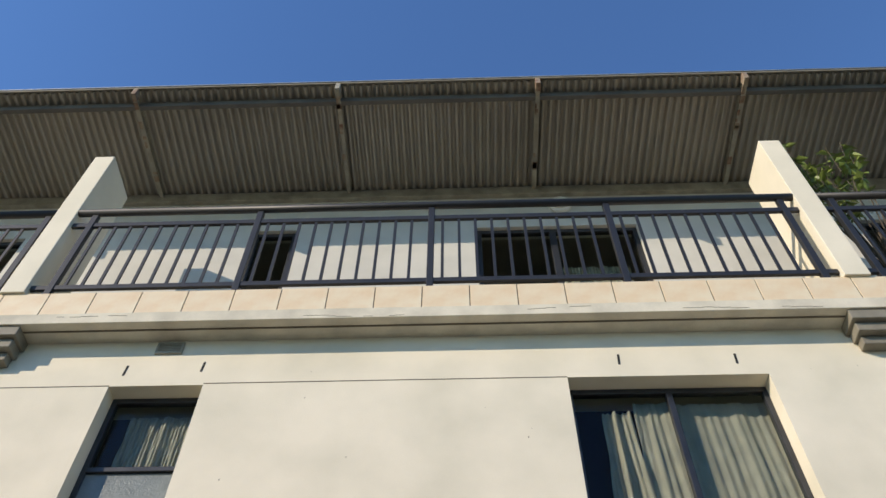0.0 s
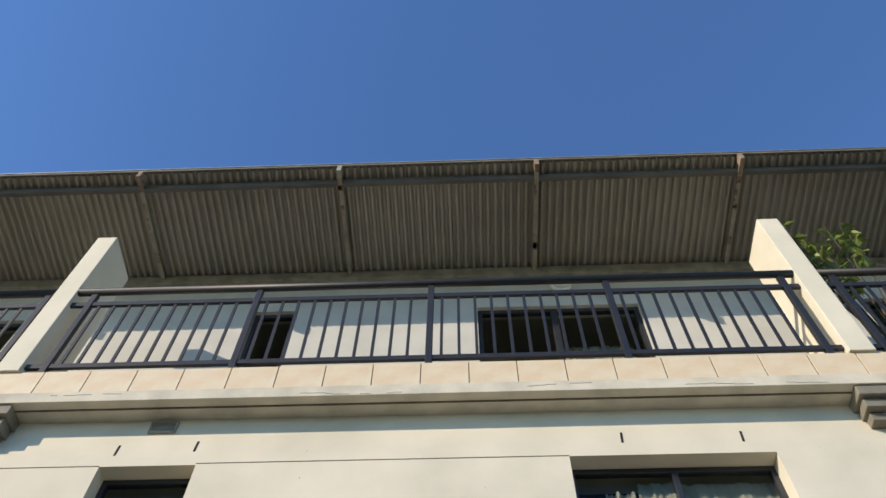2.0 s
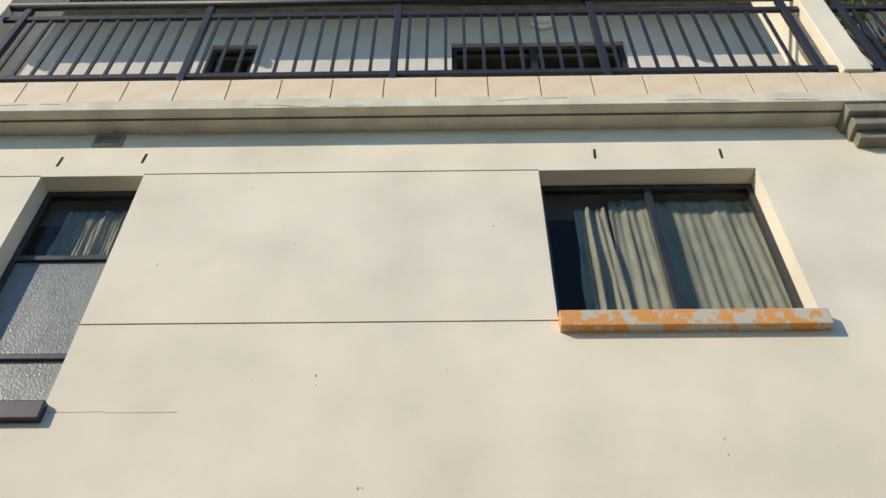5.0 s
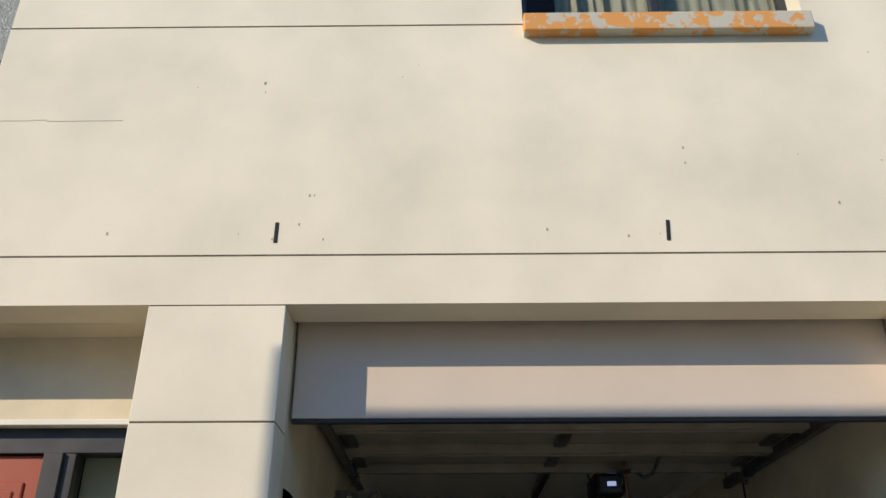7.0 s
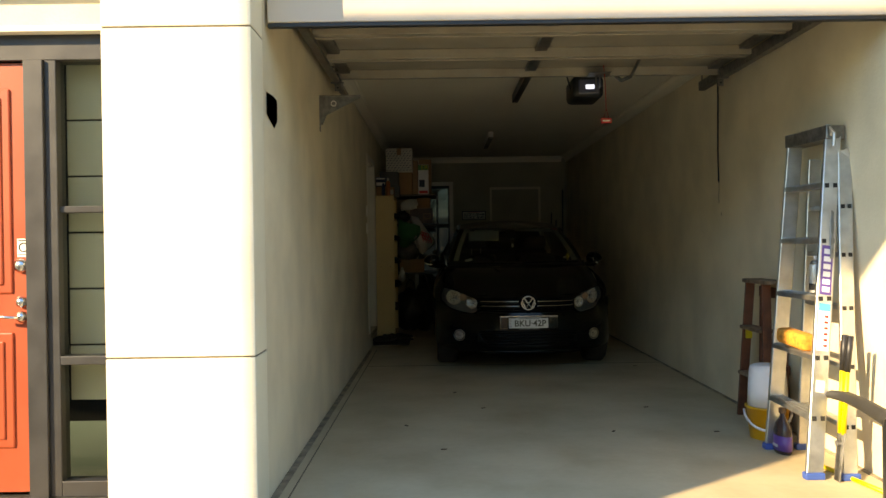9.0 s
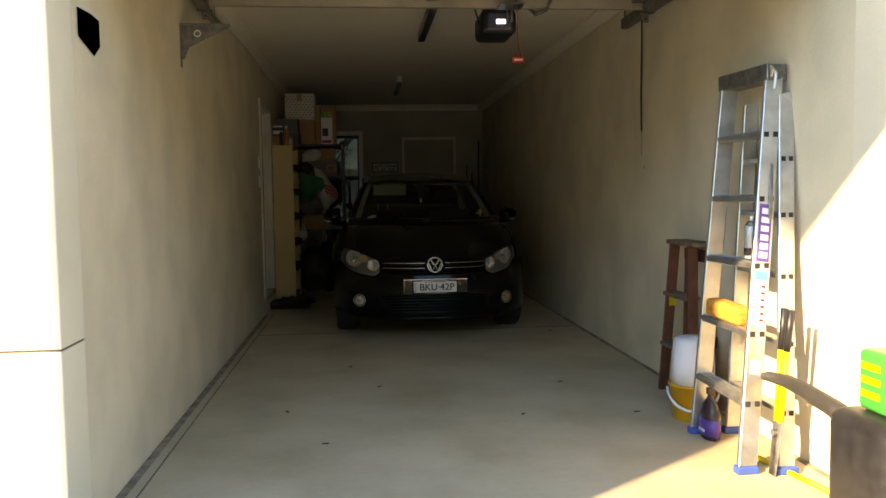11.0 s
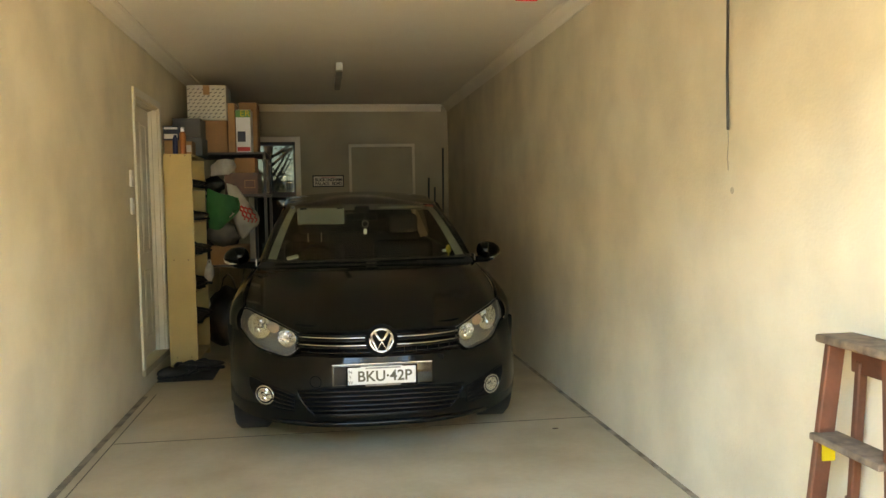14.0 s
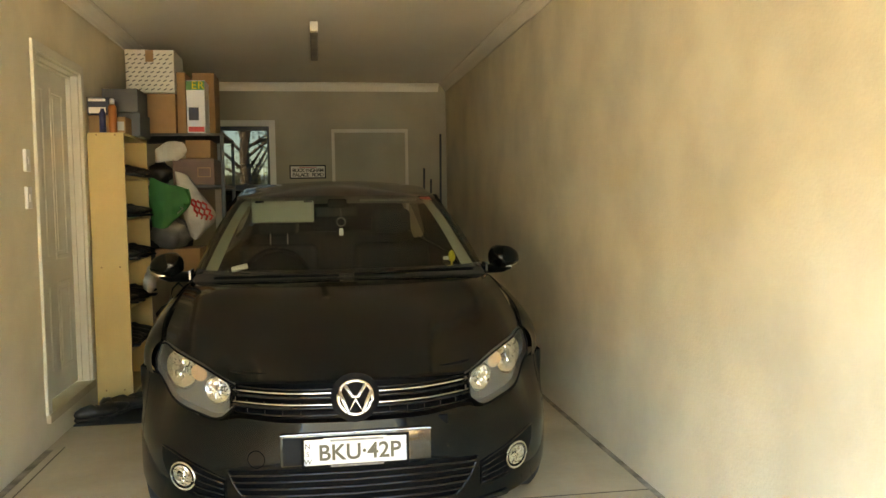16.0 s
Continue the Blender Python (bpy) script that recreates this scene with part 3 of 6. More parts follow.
for k in range(6):
    part("slat", boxes((-1.14, -0.60, 0.0, 0.012, 0.42 + 0.3 * k, 0.71 + 0.3 * k), w=0.004), mat("grey_beige_slat", (0.36, 0.34, 0.28), 0.6, var=0.06) if k == 0 else bpy.data.materials["grey_beige_slat"], bl)
# hall surfaces coloured near-black to stand for an unlit interior
solid("wall_hall", boxes((-2.4, -0.24, 2.4, 2.5, -0.06, 2.8), (-2.5, -2.4, 0.64, 2.5, -0.06, 2.8)), DARK, "hall behind the front door, painted near-black for its shade", "wall")

# ---- garage door ----
gd = thing("garage_door", "open sectional garage door, one panel hanging below the lintel", "garage door", (0, 0.29, 0))
part("door_panel", boxes((0.015, GW - 0.01, 0, 0.045, 2.32, 2.86), w=0.006), DOORSKIN, gd, "smooth grey-beige panel half in sunlight")
part("bottom_seal", boxes((0.015, GW - 0.01, 0.002, 0.04, 2.298, 2.318), w=0.003), BLACKPL, gd)
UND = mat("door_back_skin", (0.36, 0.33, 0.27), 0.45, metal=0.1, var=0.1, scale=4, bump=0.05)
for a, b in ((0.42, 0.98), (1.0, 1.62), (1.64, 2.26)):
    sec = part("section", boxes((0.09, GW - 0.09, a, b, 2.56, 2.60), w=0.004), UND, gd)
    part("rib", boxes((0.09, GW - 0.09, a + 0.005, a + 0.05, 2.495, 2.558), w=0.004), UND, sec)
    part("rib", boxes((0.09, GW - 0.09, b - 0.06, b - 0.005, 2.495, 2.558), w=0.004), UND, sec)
    for sx in (0.10, GW / 2 - 0.03, GW - 0.18):
        part("stile", boxes((sx, sx + 0.08, a + 0.06, b - 0.06, 2.53, 2.558), w=0.004), GALV, sec)
        part("hinge", boxes((sx + 0.01, sx + 0.07, a - 0.03, a + 0.05, 2.50, 2.524), w=0.004), GALV, sec)
for nm, sx, e in (("track", 0.05, 2.80), ("track", GW - 0.09, 2.70)):
    t = part(nm, boxes((sx, sx + 0.05, 0.08, e, 2.46, 2.466), (sx, sx + 0.006, 0.08, e, 2.466, 2.53), (sx + 0.044, sx + 0.05, 0.08, e, 2.466, 2.49)), GALV, gd, "galvanised steel door track")
    part("roller", lathe([(0.022, -0.03), (0.022, 0.03)], 12, pose(sx + 0.025, 2.22, 2.50, 0, 90, 0)), GALV, gd)
    part("hanger", boxes((sx, sx + 0.004, e - 0.10, e - 0.07, 2.46, CEILING - 0.003)), GALV, gd)

for hx in (0.085, GW - 0.085):
    hg = part("track_bracket", boxes((hx - 0.022, hx + 0.022, 2.19, 2.194, 2.40, 2.58), (hx - 0.05, hx + 0.05, 2.15, 2.19, 2.575, 2.58), (hx - 0.05, hx + 0.05, 2.15, 2.19, 2.455, 2.46), w=0.001), GALV, gd, "perforated galvanised bracket")
    for k in range(5):
        part("bracket_hole", lathe([(0.007, 0), (0.007, 0.002)], 10, pose(hx, 2.1885, 2.425 + 0.033 * k, 90)), DARK, hg)
part("arm_plate", boxes((1.98, 2.14, 2.06, 2.24, 2.488, 2.494), w=0.002), GALV, gd, "steel plate for the opener arm")
part("arm_bracket", boxes((2.045, 2.05, 2.16, 2.22, 2.40, 2.49), (2.075, 2.08, 2.16, 2.22, 2.40, 2.49), w=0.001), GALV, gd)
br = thing("steel_bracket", "galvanised triangular shelf bracket on the garage wall", "bracket", (0.0, 2.11, 2.09))
bm = bmesh.new()
outl = [(0.004, 0), (0.02, 0), (0.05, 0.07), (0.29, 0.19), (0.29, 0.205), (0.004, 0.205)]
va, vb = [bm.verts.new((x, 0, z)) for x, z in outl], [bm.verts.new((x, 0.006, z)) for x, z in outl]
bm.faces.new(va), bm.faces.new(vb[::-1])
for i in range(len(outl)):
    j = (i + 1) % len(outl)
    bm.faces.new((va[j], va[i], vb[i], vb[j]))
part("web", bm, GALV, br)
part("flange", boxes((0.0, 0.29, -0.02, 0.026, 0.20, 0.206), (0.0, 0.004, -0.02, 0.026, -0.05, 0.2), w=0.002), GALV, br)
part("hole_rim", tube([(0.10 + 0.018 * math.cos(a), -0.002, 0.15 + 0.018 * math.sin(a)) for a in [k * math.tau / 16 for k in range(16)]], 0.004, 5, closed=True), WHITE, br)

hole = thing("wall_recess", "dark hexagonal knockout with broken edges in the wall", "hole", (0.0, 0.46, 1.93))
bm = bmesh.new()
ring = [bm.verts.new((0.004, y, z)) for y, z in ((-0.16, 0.055), (0.0, 0.062), (0.10, 0.055), (0.10, -0.05), (0.02, -0.10), (-0.16, -0.055))]
f = bm.faces.new(ring)
bmesh.ops.solidify(bm, geom=[f], thickness=0.003)
# near-black sheet paints the shade inside the knockout
part("opening", bm, DARK, hole)

# opener, tag and beam
op = thing("door_opener", "dark garage door opener with a lit lens under the ceiling", "door opener", (2.05, 2.78, 2.36))
part("housing", bevelled(boxes((-0.13, 0.12, 0.0, 0.38, 0.02, 0.20)), 0.04, 3), BLACKPL, op, smooth=True)
part("lens", boxes((-0.085, 0.085, -0.012, 0.02, 0.045, 0.165), w=0.012), mat("blue_grey_lens", (0.10, 0.11, 0.16), 0.2, var=0.05), op, "blue-grey translucent lens")
part("bulb", boxes((-0.03, 0.04, -0.016, -0.008, 0.085, 0.12), w=0.006), glow("cold_lamp", (0.45, 0.6, 1.0), 0.7), op, "cold white lamp that is on")
part("hanger", boxes((-0.01, 0.03, 0.15, 0.19, 0.2, CEILING - 2.36 - 0.002), w=0.002), GALV, op)
part("drive_arm", tube([(0.14, -0.1, 0.21), (0.2, -0.25, 0.10), (0.26, -0.3, 0.12), (0.27, -0.55, 0.20)], 0.014, 6), GALV, op)
part("cable", tube([(-0.10, 0.1, 0.2), (-0.16, 0.05, 0.26), (-0.18, 0.0, 0.2), (-0.13, 0.1, 0.1)], 0.007, 6), BLACKPL, op)
solid("opener_rail", boxes((1.60, 1.66, 2.75, 4.6, 2.66, CEILING - 0.001), w=0.004), GALV, "steel rail fixed under the ceiling", "rail", kind="")
REDPL = mat("red_plastic", (0.6, 0.02, 0.015), 0.4, var=0.1)
tag = thing("release_tag", "red pull tag on a red cord hanging from the opener", "pull cord", (2.09, 2.33, 2.115))
part("cord", tube([(0, 0, 0.08), (0.005, 0.05, 0.3), (0.005, 0.1, 0.46)], 0.003, 5), REDPL, tag)
part("loop", tube([(0, 0, 0.10), (0.018, 0, 0.03), (-0.018, 0, 0.03)], 0.003, 5, closed=True), REDPL, tag)
part("handle", boxes((-0.04, 0.04, -0.006, 0.006, -0.01, 0.03), w=0.004), REDPL, tag)
part("text_bar", boxes((-0.028, 0.028, -0.0075, -0.0055, 0.004, 0.016)), WHITE, tag)
cord = thing("pull_cable", "black cable hanging down the garage wall", "cable", (GW - 0.02, 2.74, 1.44))
part("cable", tube([(0, 0, 1.28), (0.005, 0.01, 0.9), (-0.004, 0, 0.5), (0, 0, 0.25)], 0.006, 6), BLACKPL, cord)
part("cord_end", tube([(0, 0, 0.25), (0.004, 0.004, 0.2), (-0.003, 0, 0.13), (0.002, 0, 0.08)], 0.002, 5), STEELPAINT, cord)
tl = thing("batten_light", "unlit white fluorescent batten on the ceiling", "ceiling light", (1.553, 7.27, CEILING))
part("body", boxes((-0.032, 0.032, 0, 1.26, -0.07, -0.001), w=0.005), WHITE, tl)
# diffuser strip, a darker grey than the white body
part("diffuser", boxes((-0.030, 0.030, 0.012, 1.25, -0.086, -0.070), w=0.006), mat("grey_diffuser", (0.30, 0.28, 0.22), 0.5, var=0.15, scale=6), tl, "grey diffuser")

# inner door on a step
idr = thing("door_6", "white moulded inner door on a low step, closed", "door", kind="structure")
leaf6 = part("door_leaf", boxes((-0.115, -0.075, 5.868, 6.692, 0.20, 2.225), w=0.003), DOORCREAM, idr)
for a, b in ((0.34, 0.90), (1.04, 2.10)):
    for p, q in ((5.965, 6.215), (6.345, 6.595)):
        pn = part("door_panel", boxes((-0.078, -0.070, p, q, a, a + 0.028), (-0.078, -0.070, p, q, b - 0.028, b), (-0.078, -0.070, p, p + 0.028, a + 0.028, b - 0.028), (-0.078, -0.070, q - 0.028, q, a + 0.028, b - 0.028), w=0.004), DOORCREAM, leaf6, "moulded panel bead")
        part("panel_field", boxes((-0.078, -0.072, p + 0.05, q - 0.05, a + 0.05, b - 0.05), w=0.003), DOORCREAM, pn)
part("architrave", boxes((0.0, 0.018, 5.785, 5.85, 0.19, 2.30), (0.0, 0.018, 6.71, 6.772, 0.19, 2.30), (0.0, 0.018, 5.85, 6.71, 2.24, 2.30), w=0.004), DOORCREAM, idr)
part("jamb", boxes((-0.2, -0.002, 5.852, 5.866, 0.19, 2.238), (-0.2, -0.002, 6.694, 6.708, 0.19, 2.238), (-0.2, -0.002, 5.866, 6.694, 2.226, 2.238)), DOORCREAM, idr)
part("door_stop", boxes((-0.074, -0.045, 6.68, 6.694, 0.195, 2.226), (-0.074, -0.045, 5.866, 6.68, 2.212, 2.226), w=0.002), DOORCREAM, idr)
part("threshold", boxes((-0.2, 0.025, 5.80, 6.75, 0.14, 0.192), w=0.004), CONCRETE, idr)
for z in (1.62, 1.42):
    sw = tagged(part("light_switch", boxes((0.0, 0.018, -0.035, 0.035, -0.06, 0.06), w=0.004), WHITE), "white light switch plate beside the inner door", "switch", "switches")
    sw.location = (0.001, 5.64, z)
    part("rocker", boxes((0.017, 0.023, -0.012, 0.012, -0.02, 0.02), w=0.002), WHITE, sw)
# back wall: glazed door, white panel and street sign
bd = thing("door_7", "dark framed glazed back door with a view of trees", "door", (0, BACK, 0), kind="structure")
part("door_frame", boxes((0.47, 1.02, -0.01, 0.08, 2.205, 2.25), (0.47, 0.505, -0.01, 0.08, 0.05, 2.205), (0.995, 1.02, -0.01, 0.08, 0.05, 2.205), (0.505, 0.995, -0.01, 0.08, 1.52, 1.585), (0.505, 0.995, -0.01, 0.08, 0.05, 0.2), w=0.004), FRAME, bd)
part("pane", boxes((0.505, 0.995, 0.03, 0.035, 1.585, 2.205)), pane("upper_glass", (0.11, 0.118, 0.125)), bd)
part("pane", boxes((0.505, 0.995, 0.05, 0.055, 0.2, 1.52)), pane("screened_glass", (0.03, 0.032, 0.036)), bd)
part("sash_latch", boxes((0.73, 0.77, -0.03, -0.01, 1.575, 1.60), w=0.004), FRAME, bd)
part("architrave", boxes((0.40, 0.468, -0.02, -0.002, 0, 2.32), (1.022, 1.09, -0.02, -0.002, 0, 2.32), (0.468, 1.022, -0.02, -0.002, 2.252, 2.32), w=0.003), WHITE, bd)
d8 = thing("door_8", "plain pale flush door, coloured darker like the back wall", "door", (0, BACK, 0), kind="structure")
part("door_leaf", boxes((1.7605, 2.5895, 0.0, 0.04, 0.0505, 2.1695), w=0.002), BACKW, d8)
part("architrave", boxes((1.73, 1.765, -0.02, -0.002, 0, 2.215), (2.585, 2.62, -0.02, -0.002, 0, 2.215), (1.765, 2.585, -0.02, -0.002, 2.175, 2.215), w=0.003), DOORCREAM, d8)
sg = thing("street_sign", "white enamel street sign with black border and lettering", "sign", (1.449, BACK - 0.002, 1.725))
part("plate", boxes((-0.208, 0.208, -0.012, 0, -0.078, 0.078), w=0.003), WHITE, sg)
part("border", boxes((-0.208, 0.208, -0.015, -0.011, 0.064, 0.078), (-0.208, 0.208, -0.015, -0.011, -0.078, -0.064), (-0.208, -0.194, -0.015, -0.011, -0.064, 0.064), (0.194, 0.208, -0.015, -0.011, -0.064, 0.064)), DARK, sg)
part("text_bar", boxes((-0.10, 0.10, -0.0145, -0.0115, 0.049, 0.056)), REDPL, sg)


def text_part(words, size, parent, m, material, name="lettering", bold=0.0):
    cu = bpy.data.curves.new("words", "FONT")
    cu.body, cu.size, cu.align_x, cu.align_y, cu.extrude = words, size, "CENTER", "CENTER", 0.0008
    cu.offset = bold
    tmp = bpy.data.objects.new("words", cu)
    scene.collection.objects.link(tmp)
    me = bpy.data.meshes.new_from_object(tmp.evaluated_get(bpy.context.evaluated_depsgraph_get()))
    bpy.data.objects.remove(tmp)
    me.materials.append(material)
    o = new(name, me)
    o.parent = parent
    o.matrix_local = m
    return o


ywood = thing("garden_tree", "bare-limbed garden tree behind the back door", "tree", (0.4, 14.5, 0))
rt = random.Random(2)
part("trunk", tube([(0, 0, -0.01), (0.05, 0, 1.0), (0.0, 0, 2.2), (0.1, 0, 3.4)], [0.14, 0.11, 0.08, 0.05], 9), BARK, ywood, smooth=True)
lv = bmesh.new()
for k in range(22):
    h = rt.uniform(0.7, 2.6)
    e = Vector((rt.uniform(-1.2, 1.2), rt.uniform(-0.5, 0.5), h + rt.uniform(0.2, 1.1)))
    m_pt = e * 0.55 + Vector((rt.uniform(-0.15, 0.15), 0, h * 0.5))
    limb = part("limb", tube([(0.03, 0, h), m_pt, e], [0.030, 0.016, 0.006], 6), BARK, ywood)
    for j in range(4):
        t0 = m_pt.lerp(e, rt.uniform(0, 0.9))
        part("twig", tube([t0, t0 + Vector((rt.uniform(-0.25, 0.25), rt.uniform(-0.1, 0.1), rt.uniform(-0.05, 0.3))), t0 + Vector((rt.uniform(-0.5, 0.5), rt.uniform(-0.1, 0.1), rt.uniform(-0.1, 0.5)))], [0.008, 0.005, 0.002], 5), BARK, limb)
    for j in range(16):
        c = e * rt.uniform(0.55, 1.1) + Vector((rt.uniform(-0.3, 0.3), rt.uniform(-0.2, 0.2), rt.uniform(-0.1, 0.5)))
        q = Euler((rt.uniform(0, 6), rt.uniform(0, 6), rt.uniform(0, 6))).to_matrix()
        lv.faces.new([lv.verts.new(c + q @ Vector(p)) for p in ((0, 0, 0), (0.03, 0.013, 0), (0.065, 0, 0), (0.03, -0.013, 0))])
part("foliage", lv, LEAF, ywood)
for row, z in (("BUCKINGHAM", 0.016), ("PALACE ROAD", -0.036)):
    for k, ch in enumerate(row):
        if ch != " ":
            text_part(ch, 0.058, sg, pose(-0.178 + 0.356 * (k + 0.5) / len(row), -0.0135, z, 90), DARK, "letter", 0.001)
pole = thing("leaning_poles", "dark garden poles leaning in the back corner", "poles", (2.95, 10.35, 0))
for k, (dx, h) in enumerate(((0, 2.15), (-0.12, 1.62), (-0.2, 1.75))):
    part("pole", tube([(dx, -0.05, 0), (dx + 0.05, 0.12, h)], 0.013, 7), BLACKPL, pole)
solid("garden_backdrop", boxes((-12, 14, 24, 24.1, -1, 2.15)), mat("far_foliage", (0.07, 0.085, 0.045), 0.9, var=0.4, scale=2.2, grain=6, tint=(0.006, 0.008, 0.004)), "distant sunlit garden trees beyond the back door", "backdrop")
solid("ground_back", boxes((-60, 60, BACK + 0.21, 60, -0.3, -0.005)), mat("dark_soil", (0.03, 0.028, 0.02), 0.95, var=0.3), "dark yard behind the garage", "ground")

# ---- the car ----
PAINT = mat("black_car_paint", (0.0048, 0.0050, 0.0042), 0.07, var=0.15, scale=2, bump=0.0, spec=0.2, coat=0.0)
GLOSSBK = mat("gloss_black_plastic", (0.006, 0.006, 0.006), 0.14, var=0.1, bump=0.0, spec=0.22)
MIRRORBK = mat("polished_dark_mount", (0.16, 0.155, 0.14), 0.12, metal=0.9, var=0.15, scale=14, bump=0.0)
TRIMBK = mat("black_grille_plastic", (0.003, 0.003, 0.003), 0.5, var=0.1, bump=0.0, spec=0.06)
TYRE = mat("tyre_rubber", (0.02, 0.02, 0.02), 0.85, var=0.2, scale=15, bump=0.3)
HOUSING = mat("grey_lamp_housing", (0.20, 0.195, 0.175), 0.4, metal=0.2, var=0.05, bump=0.0)
REFLECT = mat("lamp_reflector", (0.93, 0.93, 0.91), 0.15, metal=1.0, var=0.05, scale=40, grain=30, bump=0.1)
LENS = pane("lamp_lens", (0.97, 0.97, 0.96))
SCREEN = pane("windscreen_glass", (0.62, 0.67, 0.62), gloss=0.045)
PRIVACY = pane("dark_side_glass", (0.12, 0.13, 0.12))
SEATCLOTH = mat("dark_seat_cloth", (0.012, 0.012, 0.012), 0.9, var=0.2, scale=20)
LIGHTTRIM = mat("pale_headlining", (0.30, 0.31, 0.26), 0.9, var=0.05)
PLATEY = mat("plate_white", (0.66, 0.66, 0.62), 0.3, var=0.03, bump=0.0)
AMBER = mat("amber_tint", (0.6, 0.42, 0.28), 0.2)

car = thing("parked_car", "black five-door hatchback parked nose-out in the garage", "car", (1.663, 3.88, 0))
W = 0.885


def lin(a, b, n):
    return [a + (b - a) * i / n for i in range(n + 1)]


def through_points(pts):
    """A smooth curve y(x) through a few points, level with its neighbours' slopes."""
    xs, ys = [p[0] for p in pts], [p[1] for p in pts]
    n = len(pts)
    sl = [(ys[min(i + 1, n - 1)] - ys[max(i - 1, 0)]) / (xs[min(i + 1, n - 1)] - xs[max(i - 1, 0)]) for i in range(n)]

    def fn(x):
        x = max(xs[0], min(xs[-1], x))
        i = max(k for k in range(n - 1) if xs[k] <= x)
        h = xs[i + 1] - xs[i]
        t = (x - xs[i]) / h
        return ((1 + 2 * t) * (1 - t) ** 2 * ys[i] + t * (1 - t) ** 2 * h * sl[i]
                + t * t * (3 - 2 * t) * ys[i + 1] + t * t * (t - 1) * h * sl[i + 1])
    return fn


def grid(fn, us, vs, bm=None):
    bm = bm or bmesh.new()
    rows = [[bm.verts.new(fn(u, v)) for u in us] for v in vs]
    for a, b in zip(rows, rows[1:]):
        for i in range(len(us) - 1):
            bm.faces.new((a[i], a[i + 1], b[i + 1], b[i]))
    return bm


# the nose in plan, at bumper height and at lamp height, as set-back over half width
plan_low = through_points(((0, 0.0), (0.27, 0.022), (0.46, 0.09), (0.643, 0.21), (0.75, 0.33), (0.83, 0.48), (0.875, 0.62), (0.897, 0.76)))
plan_high = through_points(((0, 0.035), (0.25, 0.075), (0.45, 0.20), (0.52, 0.28), (0.69, 0.47), (0.775, 0.64), (0.82, 0.67), (0.897, 0.76)))
flank_x = through_points(((0.33, 0.75), (0.48, 0.83), (0.62, 0.875), (0.76, 0.897), (1.3, 0.900), (3.4, 0.893), (4.2, 0.80)))
lamp_low = through_points(((0.444, 0.611), (0.505, 0.563), (0.60, 0.569), (0.707, 0.590), (0.77, 0.622), (0.813, 0.672)))
lamp_high = through_points(((0.444, 0.690), (0.52, 0.715), (0.591, 0.743), (0.70, 0.778), (0.77, 0.791), (0.795, 0.775), (0.813, 0.715)))
bumper_top = through_points(((0, 0.571), (0.25, 0.571), (0.43, 0.575), (0.505, 0.556), (0.60, 0.562), (0.707, 0.583), (0.77, 0.615), (0.82, 0.668), (0.886, 0.668)))
bonnet_lip = through_points(((0, 0.724), (0.30, 0.716), (0.45, 0.702), (0.52, 0.722), (0.591, 0.750), (0.70, 0.785), (0.782, 0.800)))
low_grille_top = through_points(((0, 0.415), (0.27, 0.413), (0.464, 0.398)))


def smooth(a, b, x):
    t = max(0.0, min(1.0, (x - a) / (b - a)))
    return t * t * (3 - 2 * t)


def nose(x, z, out=0.0):
    h, f = abs(x), smooth(0.42, 0.66, z)
    y = plan_low(h) * (1 - f) + plan_high(h) * f + 0.5 * max(0.0, 0.30 - z) ** 1.3
    return Vector((x, y - out, z))


def cowl(s):
    """Rear edge of the bonnet; s runs -1 to 1 across."""
    return Vector((0.735 * s, 1.215 - 0.16 * (1 - s * s), 1.002 - 0.012 * s * s))


def bonnet(s, u):
    h = abs(s) * 0.782
    a = nose(s * 0.782, bonnet_lip(h), -0.012 - 0.02 * smooth(0.45, 0.6, h))
    b = cowl(s)
    p = a.lerp(b, u)
    p.z = a.z + (b.z - a.z) * (1 - (1 - u) ** 1.65) + 0.010 * math.sin(u * math.pi) * smooth(0.45, 0.8, abs(s)) * (1 - smooth(0.85, 1.0, abs(s)))
    return p


# bumper: the skin is open where the lower grille sits
def bumper(s, v):
    x = s * 0.872
    lo, hi = 0.19 + 0.05 * abs(s) ** 4, bumper_top(abs(x))
    return nose(x, lo + (hi - lo) * v)


part("front_bumper", grid(bumper, lin(-1, 1, 56), lin(0, 1, 22)), PAINT, car, "glossy black front bumper", True)
part("bumper_ledge", grid(lambda x, v: nose(x, bumper_top(abs(x)) - 0.001 + 0.004 * v, -0.07 * v), lin(-0.47, 0.47, 24), lin(0, 1, 2)), TRIMBK, car, smooth=True)
part("bonnet", grid(bonnet, lin(-1, 1, 48), lin(0.0, 0.985, 28)), PAINT, car, "glossy black bonnet reflecting the ceiling", True)
part("bonnet_edge", grid(lambda s, v: bonnet(s, 0) + Vector((0, 0.03 * v, -0.016 * v)), lin(-1, 1, 40), lin(0, 1, 2)), TRIMBK, car, smooth=True)

